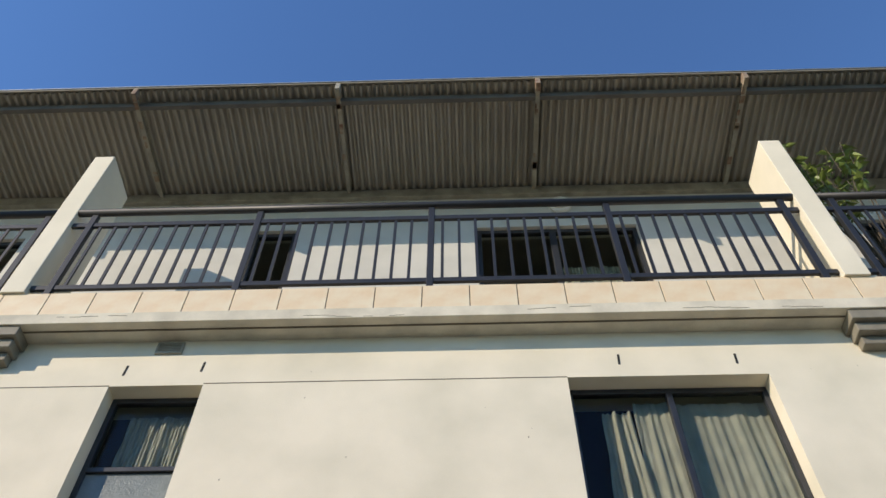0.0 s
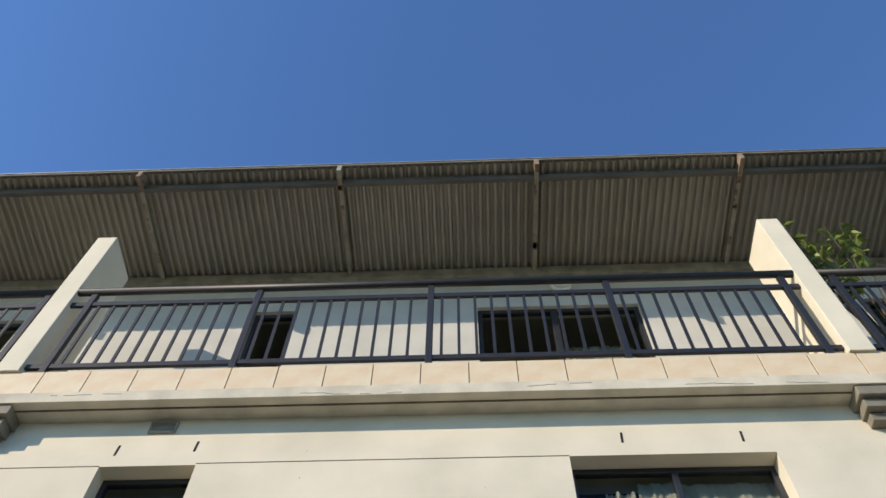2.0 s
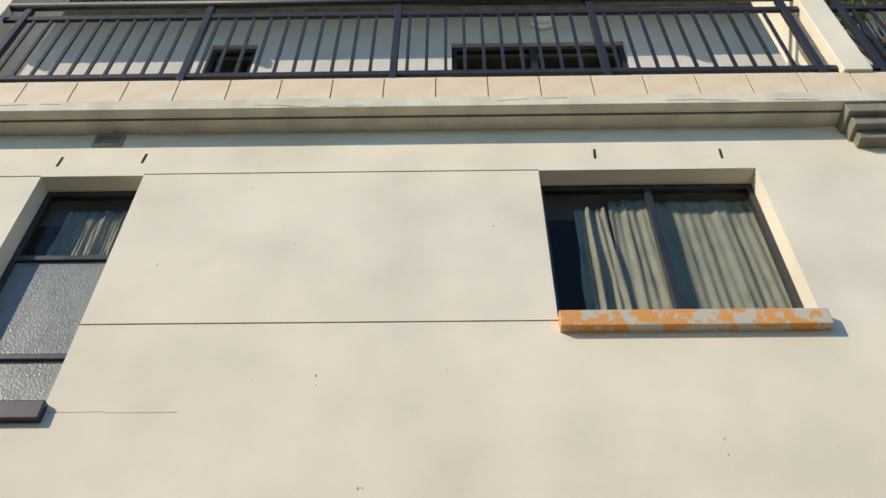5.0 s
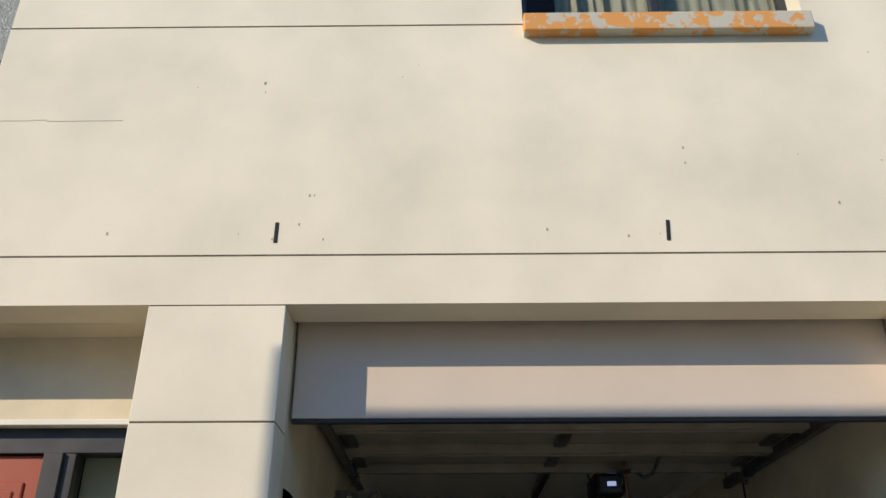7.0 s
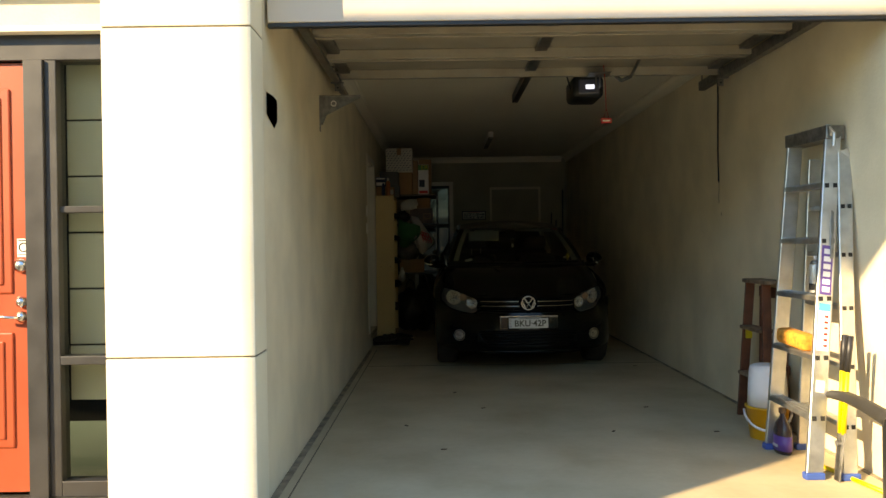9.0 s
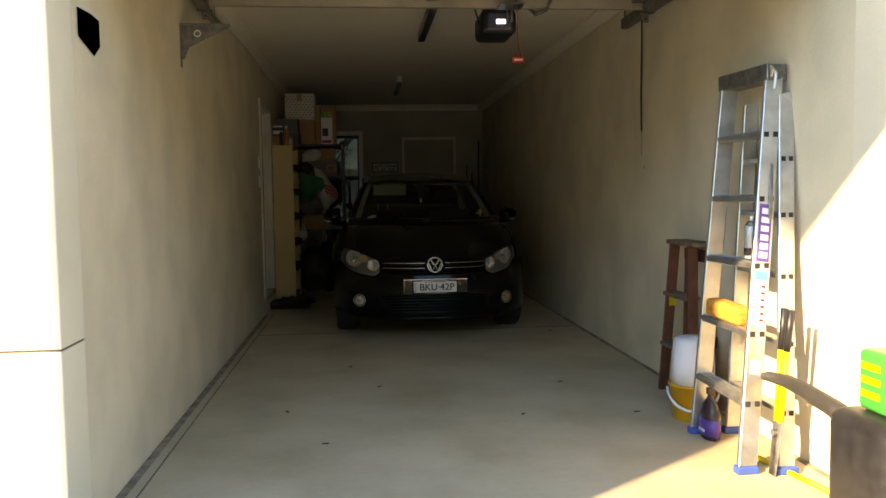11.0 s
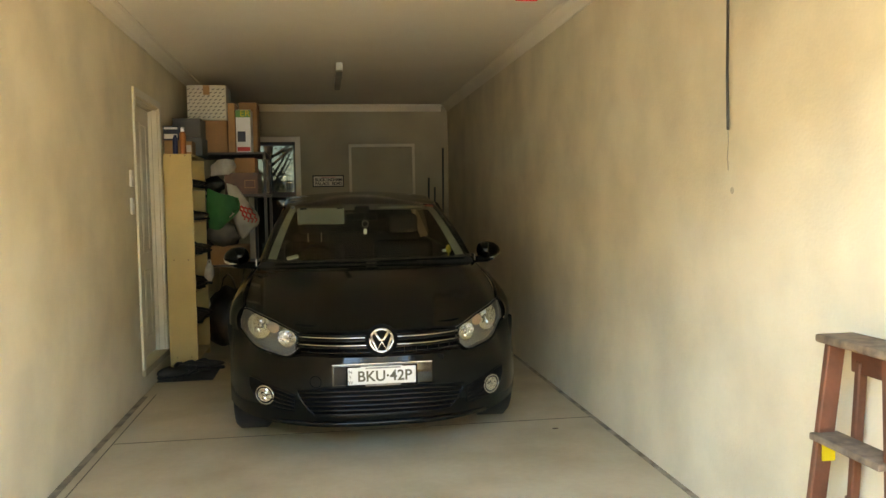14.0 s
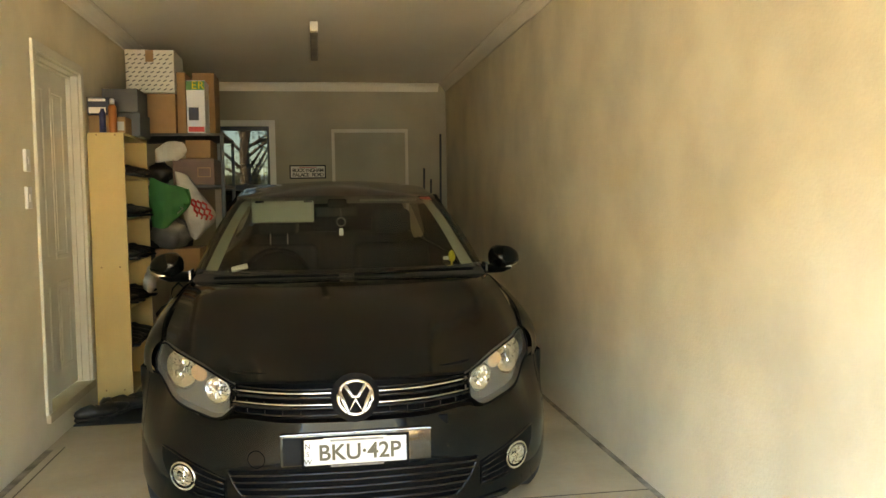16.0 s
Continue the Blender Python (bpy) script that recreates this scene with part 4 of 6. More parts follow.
# front wings, between lamp, bonnet and wheel arch
wing_low = (through_points(((0, 0.822), (0.35, 0.885), (1, 0.900))), through_points(((0, 0.655), (0.35, 0.78), (1, 1.30))), through_points(((0, 0.655), (0.35, 0.668), (1, 0.672))))
wing_up = (through_points(((0, 0.788), (0.35, 0.800), (0.7, 0.775), (1, 0.742))), through_points(((0, 0.650), (0.35, 0.82), (0.7, 1.04), (1, 1.25))), through_points(((0, 0.795), (0.35, 0.868), (0.7, 0.942), (1, 0.990))))
for s in (-1, 1):
    def wing(u, v, s=s):
        a, b = [f(u) for f in wing_low], [f(u) for f in wing_up]
        k = v ** 1.5
        x = a[0] + (b[0] - a[0]) * k + 0.018 * math.sin(v * math.pi)
        y, z = a[1] + (b[1] - a[1]) * v, a[2] + (b[2] - a[2]) * (1 - (1 - v) ** 1.35)
        return Vector((s * x, y, z))
    part("front_wing", grid(wing, lin(0, 1, 20), lin(0, 1, 12)), PAINT, car, "black front wing beside the headlight", True)
    part("shut_line", tube([Vector((s * (wing_up[0](u) - 0.004), wing_up[1](u), wing_up[2](u) - 0.002)) for u in lin(0.02, 1, 12)], 0.0045, 5), TRIMBK, car)

    def lower_side(y, v, s=s):
        arch = 0.20
        for c in (0.88, 3.46):
            d = abs(y - c)
            if d < 0.345:
                arch = max(arch, 0.30 + math.sqrt(0.345 ** 2 - d * d) * 1.02)
        z = arch + (0.672 - arch) * v
        x = flank_x(y)
        back = smooth(0.42, 0.66, z) * max(0.0, plan_high(x) - plan_low(x)) if y < 0.76 else 0.0
        return Vector((s * (x - 0.05 * max(0.0, 0.45 - z) ** 1.2), y + back, z))
    part("side_panel", grid(lower_side, lin(0.54, 4.18, 96), lin(0, 1, 8)), PAINT, car, smooth=True)
    part("door_panel", grid(lambda y, v, s=s: Vector((s * (flank_x(y) - (flank_x(y) - 0.752 + 0.02 * (y - 1.25) / 2.6) * v ** 2.0), y, 0.672 + (0.315 + 0.03 * (y - 1.25)) * v)), lin(1.24, 4.1, 24), lin(0, 1, 8)), PAINT, car, smooth=True)
part("rear_panel", grid(lambda x, z: Vector((x, 4.19 - 0.08 * (x / W) ** 2, z)), lin(-0.80, 0.80, 8), lin(0.25, 1.05, 6)), PAINT, car, smooth=True)
part("underbody", boxes((-0.60, 0.60, 0.45, 4.0, 0.19, 0.24)), TRIMBK, car)
part("wheel_well", boxes((-0.62, 0.62, 0.5, 3.9, 0.24, 0.60)), TRIMBK, car)


# greenhouse
def screen(s, v):
    base = Vector((0.715 * s, 1.215 - 0.16 * (1 - s * s), 1.006 + 0.028 * s * s))
    top = Vector((0.560 * s, 1.875 - 0.08 * (1 - s * s), 1.408 - 0.010 * s * s))
    p = base.lerp(top, v)
    p.z += 0.022 * math.sin(v * math.pi)
    return p


sc = part("windscreen", grid(screen, lin(-0.985, 0.985, 24), lin(0.0, 1, 12)), SCREEN, car, "windscreen with pale sun visor behind", True)
sc.visible_shadow = False
part("cowl_panel", grid(lambda s, v: (cowl(s) + Vector((0, -0.01, -0.012))).lerp(screen(s, 0.03), v) + Vector((0, 0, 0.002)), lin(-1, 1, 20), lin(0, 1, 2)), SEATCLOTH, car, "black scuttle under the windscreen", True)


def roof_fn(s, v):
    p = screen(s, 1.0)
    rise = 0.125 * math.sin(min(1.0, v * 1.5) * math.pi * 0.5) - 0.13 * max(0.0, v - 0.35) ** 1.5
    return Vector((s * (0.560 + 0.022 * math.sin(min(1, v * 2) * math.pi / 2) - 0.03 * v), p.y + v * 1.75, p.z + rise - 0.03 * s * s * smooth(0, 0.3, v)))


part("roof_panel", grid(roof_fn, lin(-1, 1, 24), lin(0, 1, 16)), PAINT, car, "black roof", True)
for s in (-1, 1):
    def pillar(k, v, s=s):
        if v <= 0.5:
            p = screen(s * 0.955, v * 2)
            q = Vector((s * (0.752 + (0.585 - 0.752) * v * 2), 1.27 + 0.66 * v * 2, 0.985 + (1.385 - 0.985) * v * 2 + 0.03 * math.sin(v * 2 * math.pi)))
        else:
            w = (v - 0.5) * 2
            p = roof_fn(s * 0.97, w)
            q = p + Vector((s * 0.055, 0.02, -0.035))
        r = p.lerp(q, k)
        r += Vector((s * 0.012, -0.006, 0.008)) * math.sin(k * math.pi)
        return r
    part("pillar", grid(pillar, lin(0, 1, 6), lin(0, 1, 24)), PAINT, car, smooth=True)
    part("pillar_trim", grid(lambda k, v, s=s: screen(s * (0.955 - 0.08 * k), 0.03 + 0.93 * v) + Vector((0, 0.025 + 0.05 * k, -0.008)), lin(0, 1, 4), lin(0, 1, 10)), LIGHTTRIM, car, "pale inner lining of the windscreen pillar", True)

    def side_glass(y, v, s=s):
        k = max(0.0, min(1.0, (y - 1.27) / 0.62))
        bz = 0.985 + 0.03 * (y - 1.25)
        z = bz + (0.002 + (1.41 - bz) * k) * v
        return Vector((s * (0.752 - 0.17 * (z - bz) / 0.41), y, z))
    g = part("side_window", grid(side_glass, lin(1.28, 3.7, 16), lin(0, 1, 4)), PRIVACY, car, smooth=True)
    g.visible_shadow = False
    part("belt_trim", tube([(s * 0.756, y, 0.988 + 0.03 * (y - 1.25)) for y in lin(1.3, 3.9, 6)], 0.010, 6), TRIMBK, car)
    part("wing_trim", boxes((-0.006, 0.006, 0.0, 0.11, 0.0, 0.05), w=0.003, m=Matrix.Translation((s * 0.752, 1.25, 0.995))), MIRRORBK, car)
part("tailgate", grid(lambda x, v: Vector((x * (0.60 + 0.2 * v), 3.55 + 0.55 * v, 1.42 - 0.38 * v)), lin(-W, W, 8), lin(0, 1, 4)), PAINT, car, smooth=True)
# cabin
part("headlining", grid(lambda x, v: roof_fn(x, v) + Vector((0, 0.03, -0.045)), lin(-0.92, 0.92, 8), lin(0, 0.95, 4)), LIGHTTRIM, car)
part("dashboard", grid(lambda s, v: Vector((0.70 * s, 1.10 + 0.52 * v + 0.10 * s * s, 1.000 + 0.03 * math.sin(v * math.pi) - 0.07 * v ** 3)), lin(-1, 1, 16), lin(0, 1, 8)), TRIMBK, car, smooth=True)
part("dash_front", boxes((-0.70, 0.70, 1.56, 1.62, 0.62, 0.955), w=0.02), TRIMBK, car)
for s in (-0.37, 0.37):
    st = part("front_seat", bevelled(boxes((s - 0.25, s + 0.25, 2.45, 2.60, 0.62, 1.10)), 0.05, 3), SEATCLOTH, car, smooth=True)
    part("headrest", bevelled(boxes((s - 0.13, s + 0.13, 2.50, 2.60, 1.16, 1.32)), 0.04, 3), SEATCLOTH, st, smooth=True)
    for dx in (-0.055, 0.055) if s < 0 else ():
        part("headrest_post", tube([(s + dx, 2.50, 1.09), (s + dx, 2.51, 1.17)], 0.004, 6), ALU, st)
part("rear_seat", bevelled(boxes((-0.60, 0.60, 3.15, 3.35, 0.6, 1.15)), 0.05, 2), SEATCLOTH, car, smooth=True)
part("cabin_floor", boxes((-0.72, 0.72, 1.3, 3.9, 0.26, 0.30)), TRIMBK, car)
part("steering_wheel", tube([(-0.36 + 0.185 * math.cos(a), 1.85 + 0.07 * math.sin(a), 0.93 + 0.165 * math.sin(a)) for a in [k * math.tau / 28 for k in range(28)]], 0.016, 7, closed=True), GLOSSBK, car, smooth=True)
vis = part("sun_visor", bevelled(boxes((-0.487, -0.138, 1.795, 1.812, 1.258, 1.384)), 0.008, 2), LIGHTTRIM, car, "pale folded-down sun visor")
for x in (-0.44, -0.17):
    part("visor_clip", boxes((x - 0.025, x + 0.025, 1.786, 1.795, 1.372, 1.384), w=0.003), TRIMBK, vis)
part("sun_visor", boxes((0.13, 0.46, 1.84, 2.0, 1.372, 1.386), w=0.005), LIGHTTRIM, car, "pale folded-up sun visor")
part("mirror_mount", bevelled(boxes((-0.06, 0.05, 1.80, 1.86, 1.345, 1.39)), 0.012, 2), TRIMBK, car)
part("rear_mirror", bevelled(boxes((-0.13, 0.11, 1.78, 1.81, 1.285, 1.345)), 0.012, 2), TRIMBK, car)
part("mirror_ornament", tube([(0.013 + 0.024 * math.cos(a), 1.72, 1.259 + 0.024 * math.sin(a)) for a in [k * math.tau / 18 for k in range(18)]], 0.004, 5, closed=True), GALV, car, "round hanging ornament")
part("ornament_cord", tube([(0.010, 1.73, 1.345), (0.013, 1.72, 1.284)], 0.0015, 4), GALV, car)
part("ornament_card", boxes((0.001, 0.024, 1.715, 1.721, 1.182, 1.222)), PLATEY, car)
part("windscreen_sticker", grid(lambda a, r: screen(0.925 + 0.085 * r * math.cos(a), 0.965 + 0.030 * r * math.sin(a)) + Vector((0, 0.006, -0.003)), lin(0, math.tau, 20), (0.02, 0.5, 1.0)), REDPL, car, "small red windscreen sticker")
toy = part("dash_figure", lathe([(0.026, 0), (0.026, 0.006), (0.005, 0.009), (0.005, 0.028), (0.016, 0.034), (0.021, 0.055), (0.014, 0.078), (0.004, 0.088)], 10, pose(0.574, 1.30, 1.022)), mat("yellow_toy", (0.6, 0.5, 0.06), 0.5), car, "small yellow dashboard ornament", True)
part("white_arm", boxes((-0.045, -0.015, -0.008, 0.008, -0.008, 0.010), w=0.004, m=Matrix.Translation((0.574, 1.30, 1.068))), PLATEY, toy)
part("parking_card", boxes((-0.04, 0.04, -0.018, 0.018, 0.0, 0.014), w=0.004, m=pose(-0.508, 1.24, 1.045, 25, -12, 8)), PLATEY, car, "pale electronic tag behind the windscreen")
for a, b in (((-0.62, 1.14, 1.012), (-0.02, 1.04, 1.018)), ((0.05, 1.06, 1.020), (0.66, 1.165, 1.022))):
    part("wiper", tube([a, ((a[0] + b[0]) / 2, (a[1] + b[1]) / 2 - 0.022, (a[2] + b[2]) / 2 + 0.004), b], 0.007, 5), TRIMBK, car)

# door mirrors
for s in (-1, 1):
    bm = bmesh.new()
    bmesh.ops.create_uvsphere(bm, u_segments=20, v_segments=14, radius=1.0)
    for v in bm.verts:
        x, y, z = v.co
        k = (x * s + 1) / 2
        sq = 1.0 + 0.22 * (1 - k)
        v.co = Vector((s * (0.915 + 0.089 * x * s), 1.54 + 0.075 * y + (0.03 if y > 0 else 0) + 0.03 * k, 1.047 + 0.068 * max(-1, min(1, z * sq)) * (1 - 0.25 * k * k) + 0.002))
    dm = part("door_mirror", bm, PAINT, car, "black door mirror", True)
    part("indicator", tube([(s * 0.905, 1.462, 1.000), (s * 0.95, 1.476, 1.004), (s * 0.985, 1.51, 1.016), (s * 1.0, 1.55, 1.036)], [0.003, 0.008, 0.009, 0.004], 6), REFLECT, dm, "clear indicator strip", True)
    part("mirror_foot", tube([(s * 0.75, 1.50, 0.985), (s * 0.80, 1.52, 0.986), (s * 0.90, 1.54, 0.992), (s * 0.95, 1.55, 1.0)], [0.03, 0.026, 0.03, 0.02], 8), TRIMBK, dm, smooth=True)

# wheels
whl = part("wheel", lathe([(0.20, -0.09), (0.29, -0.105), (0.315, -0.08), (0.317, 0.08), (0.29, 0.105), (0.20, 0.09)], 32, pose(-0.755, 0.88, 0.317, 0, 90)), TYRE, car, "black tyre on alloy rim", True)
for x, y in ((0.755, 0.88), (-0.755, 3.46), (0.755, 3.46)):
    w = new("wheel", whl.data)
    w.parent, w.location = car, (x + 0.755, y - 0.88, 0)
    tagged(w, "black tyre on alloy rim")
    part("rim", lathe([(0.2, -0.02), (0.205, 0.05), (0.17, 0.06), (0.05, 0.03), (0.03, 0.05)], 20, pose(math.copysign(0.005, x) - 0.755, 0.88, 0.317, 0, math.copysign(90, x))), ALU, w, smooth=True)
part("rim", lathe([(0.2, -0.02), (0.205, 0.05), (0.17, 0.06), (0.05, 0.03), (0.03, 0.05)], 20, pose(-0.76, 0.88, 0.317, 0, -90)), ALU, whl, smooth=True)


# lamps, set into the nose
def disc(cx, cz, rx, rz, out, bulge=0.02, rings=4, n=28, facet=0.0, turn=0.0):
    """A round lamp face on the nose, dished where bulge is negative; facet makes its cells uneven, as in a cut reflector;
    turn brings the face from the sweep of the nose round to the front."""
    bm, rr = bmesh.new(), random.Random(5)
    mid = nose(cx, cz).y

    def face(x, z, o):
        p = nose(x, z)
        return Vector((x, mid + (p.y - mid) * (1 - turn) - o, z))
    c = bm.verts.new(face(cx, cz, out + bulge))
    prev = None
    for r in range(1, rings + 1):
        f = r / rings
        ring = [bm.verts.new(face(cx + rx * f * math.cos(a), cz + rz * f * math.sin(a), out + bulge * (1 - f * f) + rr.uniform(-facet, facet) * (f < 1))) for a in [k * math.tau / n for k in range(n)]]
        for k in range(n):
            if prev is None:
                bm.faces.new((c, ring[k], ring[(k + 1) % n]))
            else:
                bm.faces.new((prev[k], prev[(k + 1) % n], ring[(k + 1) % n], ring[k]))
        prev = ring
    return bm


def ring_on_nose(cx, cz, rx, rz, out, r, n=32):
    return tube([nose(cx + rx * math.cos(a), cz + rz * math.sin(a), out) for a in [k * math.tau / n for k in range(n)]], r, 6, closed=True)


def patch(fn, nu, nv, out):
    """A curved patch on the nose from fn(u, v) -> x, z."""
    return grid(lambda u, v: nose(*fn(u, v), out), lin(0, 1, nu), lin(0, 1, nv))


fog_low = through_points(((0.475, 0.275), (0.60, 0.285), (0.70, 0.325), (0.735, 0.40)))
fog_high = through_points(((0.475, 0.365), (0.60, 0.405), (0.69, 0.438), (0.735, 0.445)))
for s in (-1, 1):
    def lamp_shape(u, v, s=s):
        x = 0.446 + 0.366 * u
        lo, hi = lamp_low(x), lamp_high(x)
        return s * x, lo + (hi - lo) * v
    hl = part("headlight", patch(lamp_shape, 20, 10, -0.082), HOUSING, car, "clear headlight with twin round reflectors", True)
    edge = [lamp_shape(u, 0) for u in lin(0, 1, 16)] + [lamp_shape(1, v) for v in (0.33, 0.66)] + [lamp_shape(u, 1) for u in lin(1, 0, 16)] + [lamp_shape(0, v) for v in (0.66, 0.33)]
    part("lamp_gasket", tube([nose(x, z, 0.001) for x, z in edge], 0.0045, 5, closed=True), TRIMBK, hl)
    bm = bmesh.new()
    ra, rb = [bm.verts.new(nose(x, z, 0.0)) for x, z in edge], [bm.verts.new(nose(x, z, -0.083)) for x, z in edge]
    for i in range(len(edge)):
        j = (i + 1) % len(edge)
        bm.faces.new((ra[i], ra[j], rb[j], rb[i]))
    part("lamp_wall", bm, HOUSING, hl, smooth=True)
    part("main_reflector", disc(s * 0.688, 0.698, 0.073, 0.073, -0.050, -0.012, 7, 30, 0.005, 0.35), REFLECT, hl, "bright round reflector")
    part("inner_reflector", disc(s * 0.519, 0.652, 0.050, 0.050, -0.034, -0.010, 6, 22, 0.005, 0.35), REFLECT, hl, "bright round reflector")
    part("reflector_rim", ring_on_nose(s * 0.688, 0.698, 0.076, 0.076, -0.044, 0.003), CHROME, hl, smooth=True)
    part("reflector_rim", ring_on_nose(s * 0.519, 0.652, 0.053, 0.053, -0.034, 0.003), CHROME, hl, smooth=True)
    part("bulb_cap", disc(s * 0.684, 0.700, 0.013, 0.018, -0.050, 0.012, 2, 14), CHROME, hl, smooth=True)
    part("bulb_cap", disc(s * 0.519, 0.655, 0.011, 0.013, -0.034, 0.01, 2, 12), CHROME, hl, smooth=True)
    part("indicator_lens", disc(s * 0.600, 0.702, 0.036, 0.032, -0.030, 0.004, 3, 18, 0.001), AMBER, hl, "pale amber indicator")
    ln = part("lens", patch(lamp_shape, 20, 10, 0.001), LENS, hl, smooth=True)
    ln.visible_shadow = False

    def fog_shape(u, v, s=s):
        x = 0.478 + 0.255 * u
        lo, hi = fog_low(x), fog_high(x)
        return s * x, lo + (hi - lo) * v
    fr = part("fog_surround", patch(fog_shape, 14, 5, 0.004), TRIMBK, car, "slatted black fog lamp surround", True)
    for k in range(4):
        part("slat", tube([nose(s * x, fog_low(x) + (fog_high(x) - fog_low(x)) * (0.15 + 0.22 * k), 0.010) for x in lin(0.482, 0.60, 6)], 0.0045, 5), GLOSSBK, fr, smooth=True)
    part("surround_edge", tube([nose(*fog_shape(u, 1), 0.004) for u in lin(0, 1, 12)], 0.004, 5), GLOSSBK, fr, smooth=True)
    fl = part("fog_lamp", disc(s * 0.643, 0.355, 0.043, 0.043, 0.011, -0.006, 5, 18, 0.004), REFLECT, car, "round fog lamp with chrome ring")
    part("chrome_ring", ring_on_nose(s * 0.643, 0.355, 0.050, 0.050, 0.013, 0.005), CHROME, fl, smooth=True)
    part("lamp_shroud", ring_on_nose(s * 0.643, 0.355, 0.044, 0.044, 0.008, 0.006), TRIMBK, fl, smooth=True)
    fg = part("fog_glass", disc(s * 0.643, 0.355, 0.044, 0.044, 0.013, 0.004, 3, 18), LENS, fl, smooth=True)
    fg.visible_shadow = False

# grille, emblem, plate
part("grille", patch(lambda u, v: (-0.47 + 0.94 * u, 0.560 + 0.175 * v), 24, 4, -0.055), TRIMBK, car, "black upper grille with chrome strips", True)
for z in (0.678, 0.636):
    part("chrome_strip", tube([nose(x, z - 0.004 * (abs(x) / 0.45) ** 2, 0.006) for x in lin(-0.447, 0.447, 22)], 0.0042, 6), CHROME, car, "thin chrome strip", True)
for z in (0.660, 0.622, 0.596, 0.690):
    part("grille_bar", tube([nose(x, z - 0.004 * (abs(x) / 0.45) ** 2, -0.004) for x in lin(-0.447, 0.447, 22)], 0.009 if 0.61 < z < 0.68 else 0.005, 8), GLOSSBK, car, smooth=True)
for x in lin(-0.40, 0.40, 12):
    if abs(x) > 0.09:
        part("grille_fin", boxes((-0.003, 0.003, 0.0, 0.02, 0.58, 0.632), m=Matrix.Translation((x, nose(x, 0.62, -0.02).y, 0))), TRIMBK, car)
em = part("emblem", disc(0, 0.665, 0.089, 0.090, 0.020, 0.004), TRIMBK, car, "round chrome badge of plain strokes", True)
part("badge_ring", ring_on_nose(0, 0.665, 0.0615, 0.0615, 0.028, 0.0080), CHROME, em, smooth=True)
for pts in (((-0.038, 0.714), (-0.011, 0.668), (0.011, 0.668), (0.038, 0.714)), ((-0.056, 0.688), (-0.026, 0.612), (0.0, 0.660), (0.026, 0.612), (0.056, 0.688))):
    part("badge_stroke", tube([nose(x, z, 0.031) for x, z in pts], 0.0085, 6), CHROME, em, smooth=True)


def low_grille(u, v):
    top = 0.462 - 0.03 * (1 - v) - 0.07 * (1 - v) ** 2
    x = (2 * u - 1) * top
    return x, 0.258 + (low_grille_top(abs(x)) - 0.258) * v


part("lower_grille", patch(low_grille, 24, 6, 0.004), TRIMBK, car, "black lower grille with slats", True)
for k in range(6):
    part("grille_slat", tube([nose(*low_grille(u, 0.06 + 0.165 * k), 0.012) for u in lin(0.005, 0.995, 18)], 0.0065, 6), GLOSSBK, car, smooth=True)
part("grille_frame", tube([nose(*low_grille(0, v), 0.006) for v in lin(1, 0, 8)] + [nose(*low_grille(u, 0), 0.006) for u in lin(0.05, 0.95, 16)] + [nose(*low_grille(1, v), 0.006) for v in lin(0, 1, 8)], 0.007, 6), PAINT, car, smooth=True)
part("air_dam", tube([nose(x, 0.212, 0.004) for x in lin(-0.60, 0.60, 16)], 0.012, 6), GLOSSBK, car, smooth=True)
pm_ = part("plate_plinth", bevelled(boxes((-0.272, 0.272, -0.012, 0.03, 0.428, 0.543)), 0.006, 2), MIRRORBK, car, "polished dark plate mount with a chrome edge", True)
part("chrome_edge", boxes((-0.272, 0.272, -0.016, -0.008, 0.541, 0.547), w=0.002), CHROME, pm_)
part("mount_recess", boxes((-0.262, -0.192, -0.0145, -0.0115, 0.434, 0.536), w=0.001), GLOSSBK, pm_)
np_ = part("number_plate", boxes((-0.183, 0.183, -0.034, -0.018, 0.436, 0.528), w=0.004), PLATEY, car, "white number plate in a dark holder")
np_.location = (-0.004, 0, 0)
part("plate_holder", boxes((-0.193, 0.193, -0.028, -0.012, 0.424, 0.436), (-0.193, 0.193, -0.028, -0.012, 0.528, 0.536), (-0.193, -0.184, -0.028, -0.012, 0.436, 0.528), (0.184, 0.193, -0.028, -0.012, 0.436, 0.528), w=0.002), TRIMBK, np_)
part("dealer_strip", boxes((-0.115, 0.110, -0.0375, -0.034, 0.516, 0.534), w=0.001), PLATEY, np_)
part("text_bar", boxes((-0.09, 0.10, -0.0385, -0.037, 0.521, 0.529)), GALV, np_)
part("text_bar", boxes((-0.09, 0.10, -0.0300, -0.0275, 0.4265, 0.4330)), GALV, np_)
text_part("BKU·42P", 0.080, np_, pose(0.014, -0.0345, 0.478, 90), mat("plate_ink", (0.09, 0.08, 0.05), 0.6), bold=0.0016)
for k, ch in enumerate("NSW"):
    text_part(ch, 0.026, np_, pose(-0.170, -0.0345, 0.506 - 0.028 * k, 90), DARK, "state_letter")
part("tow_cover", ring_on_nose(-0.36, 0.445, 0.03, 0.03, 0.000, 0.0015), TRIMBK, car)
part("tow_hook_cover", boxes((-0.02, 0.02, -0.004, 0.02, -0.02, 0.02), w=0.004, m=Matrix.Translation((0.33, nose(0.33, 0.55).y, 0.545))), TRIMBK, car)

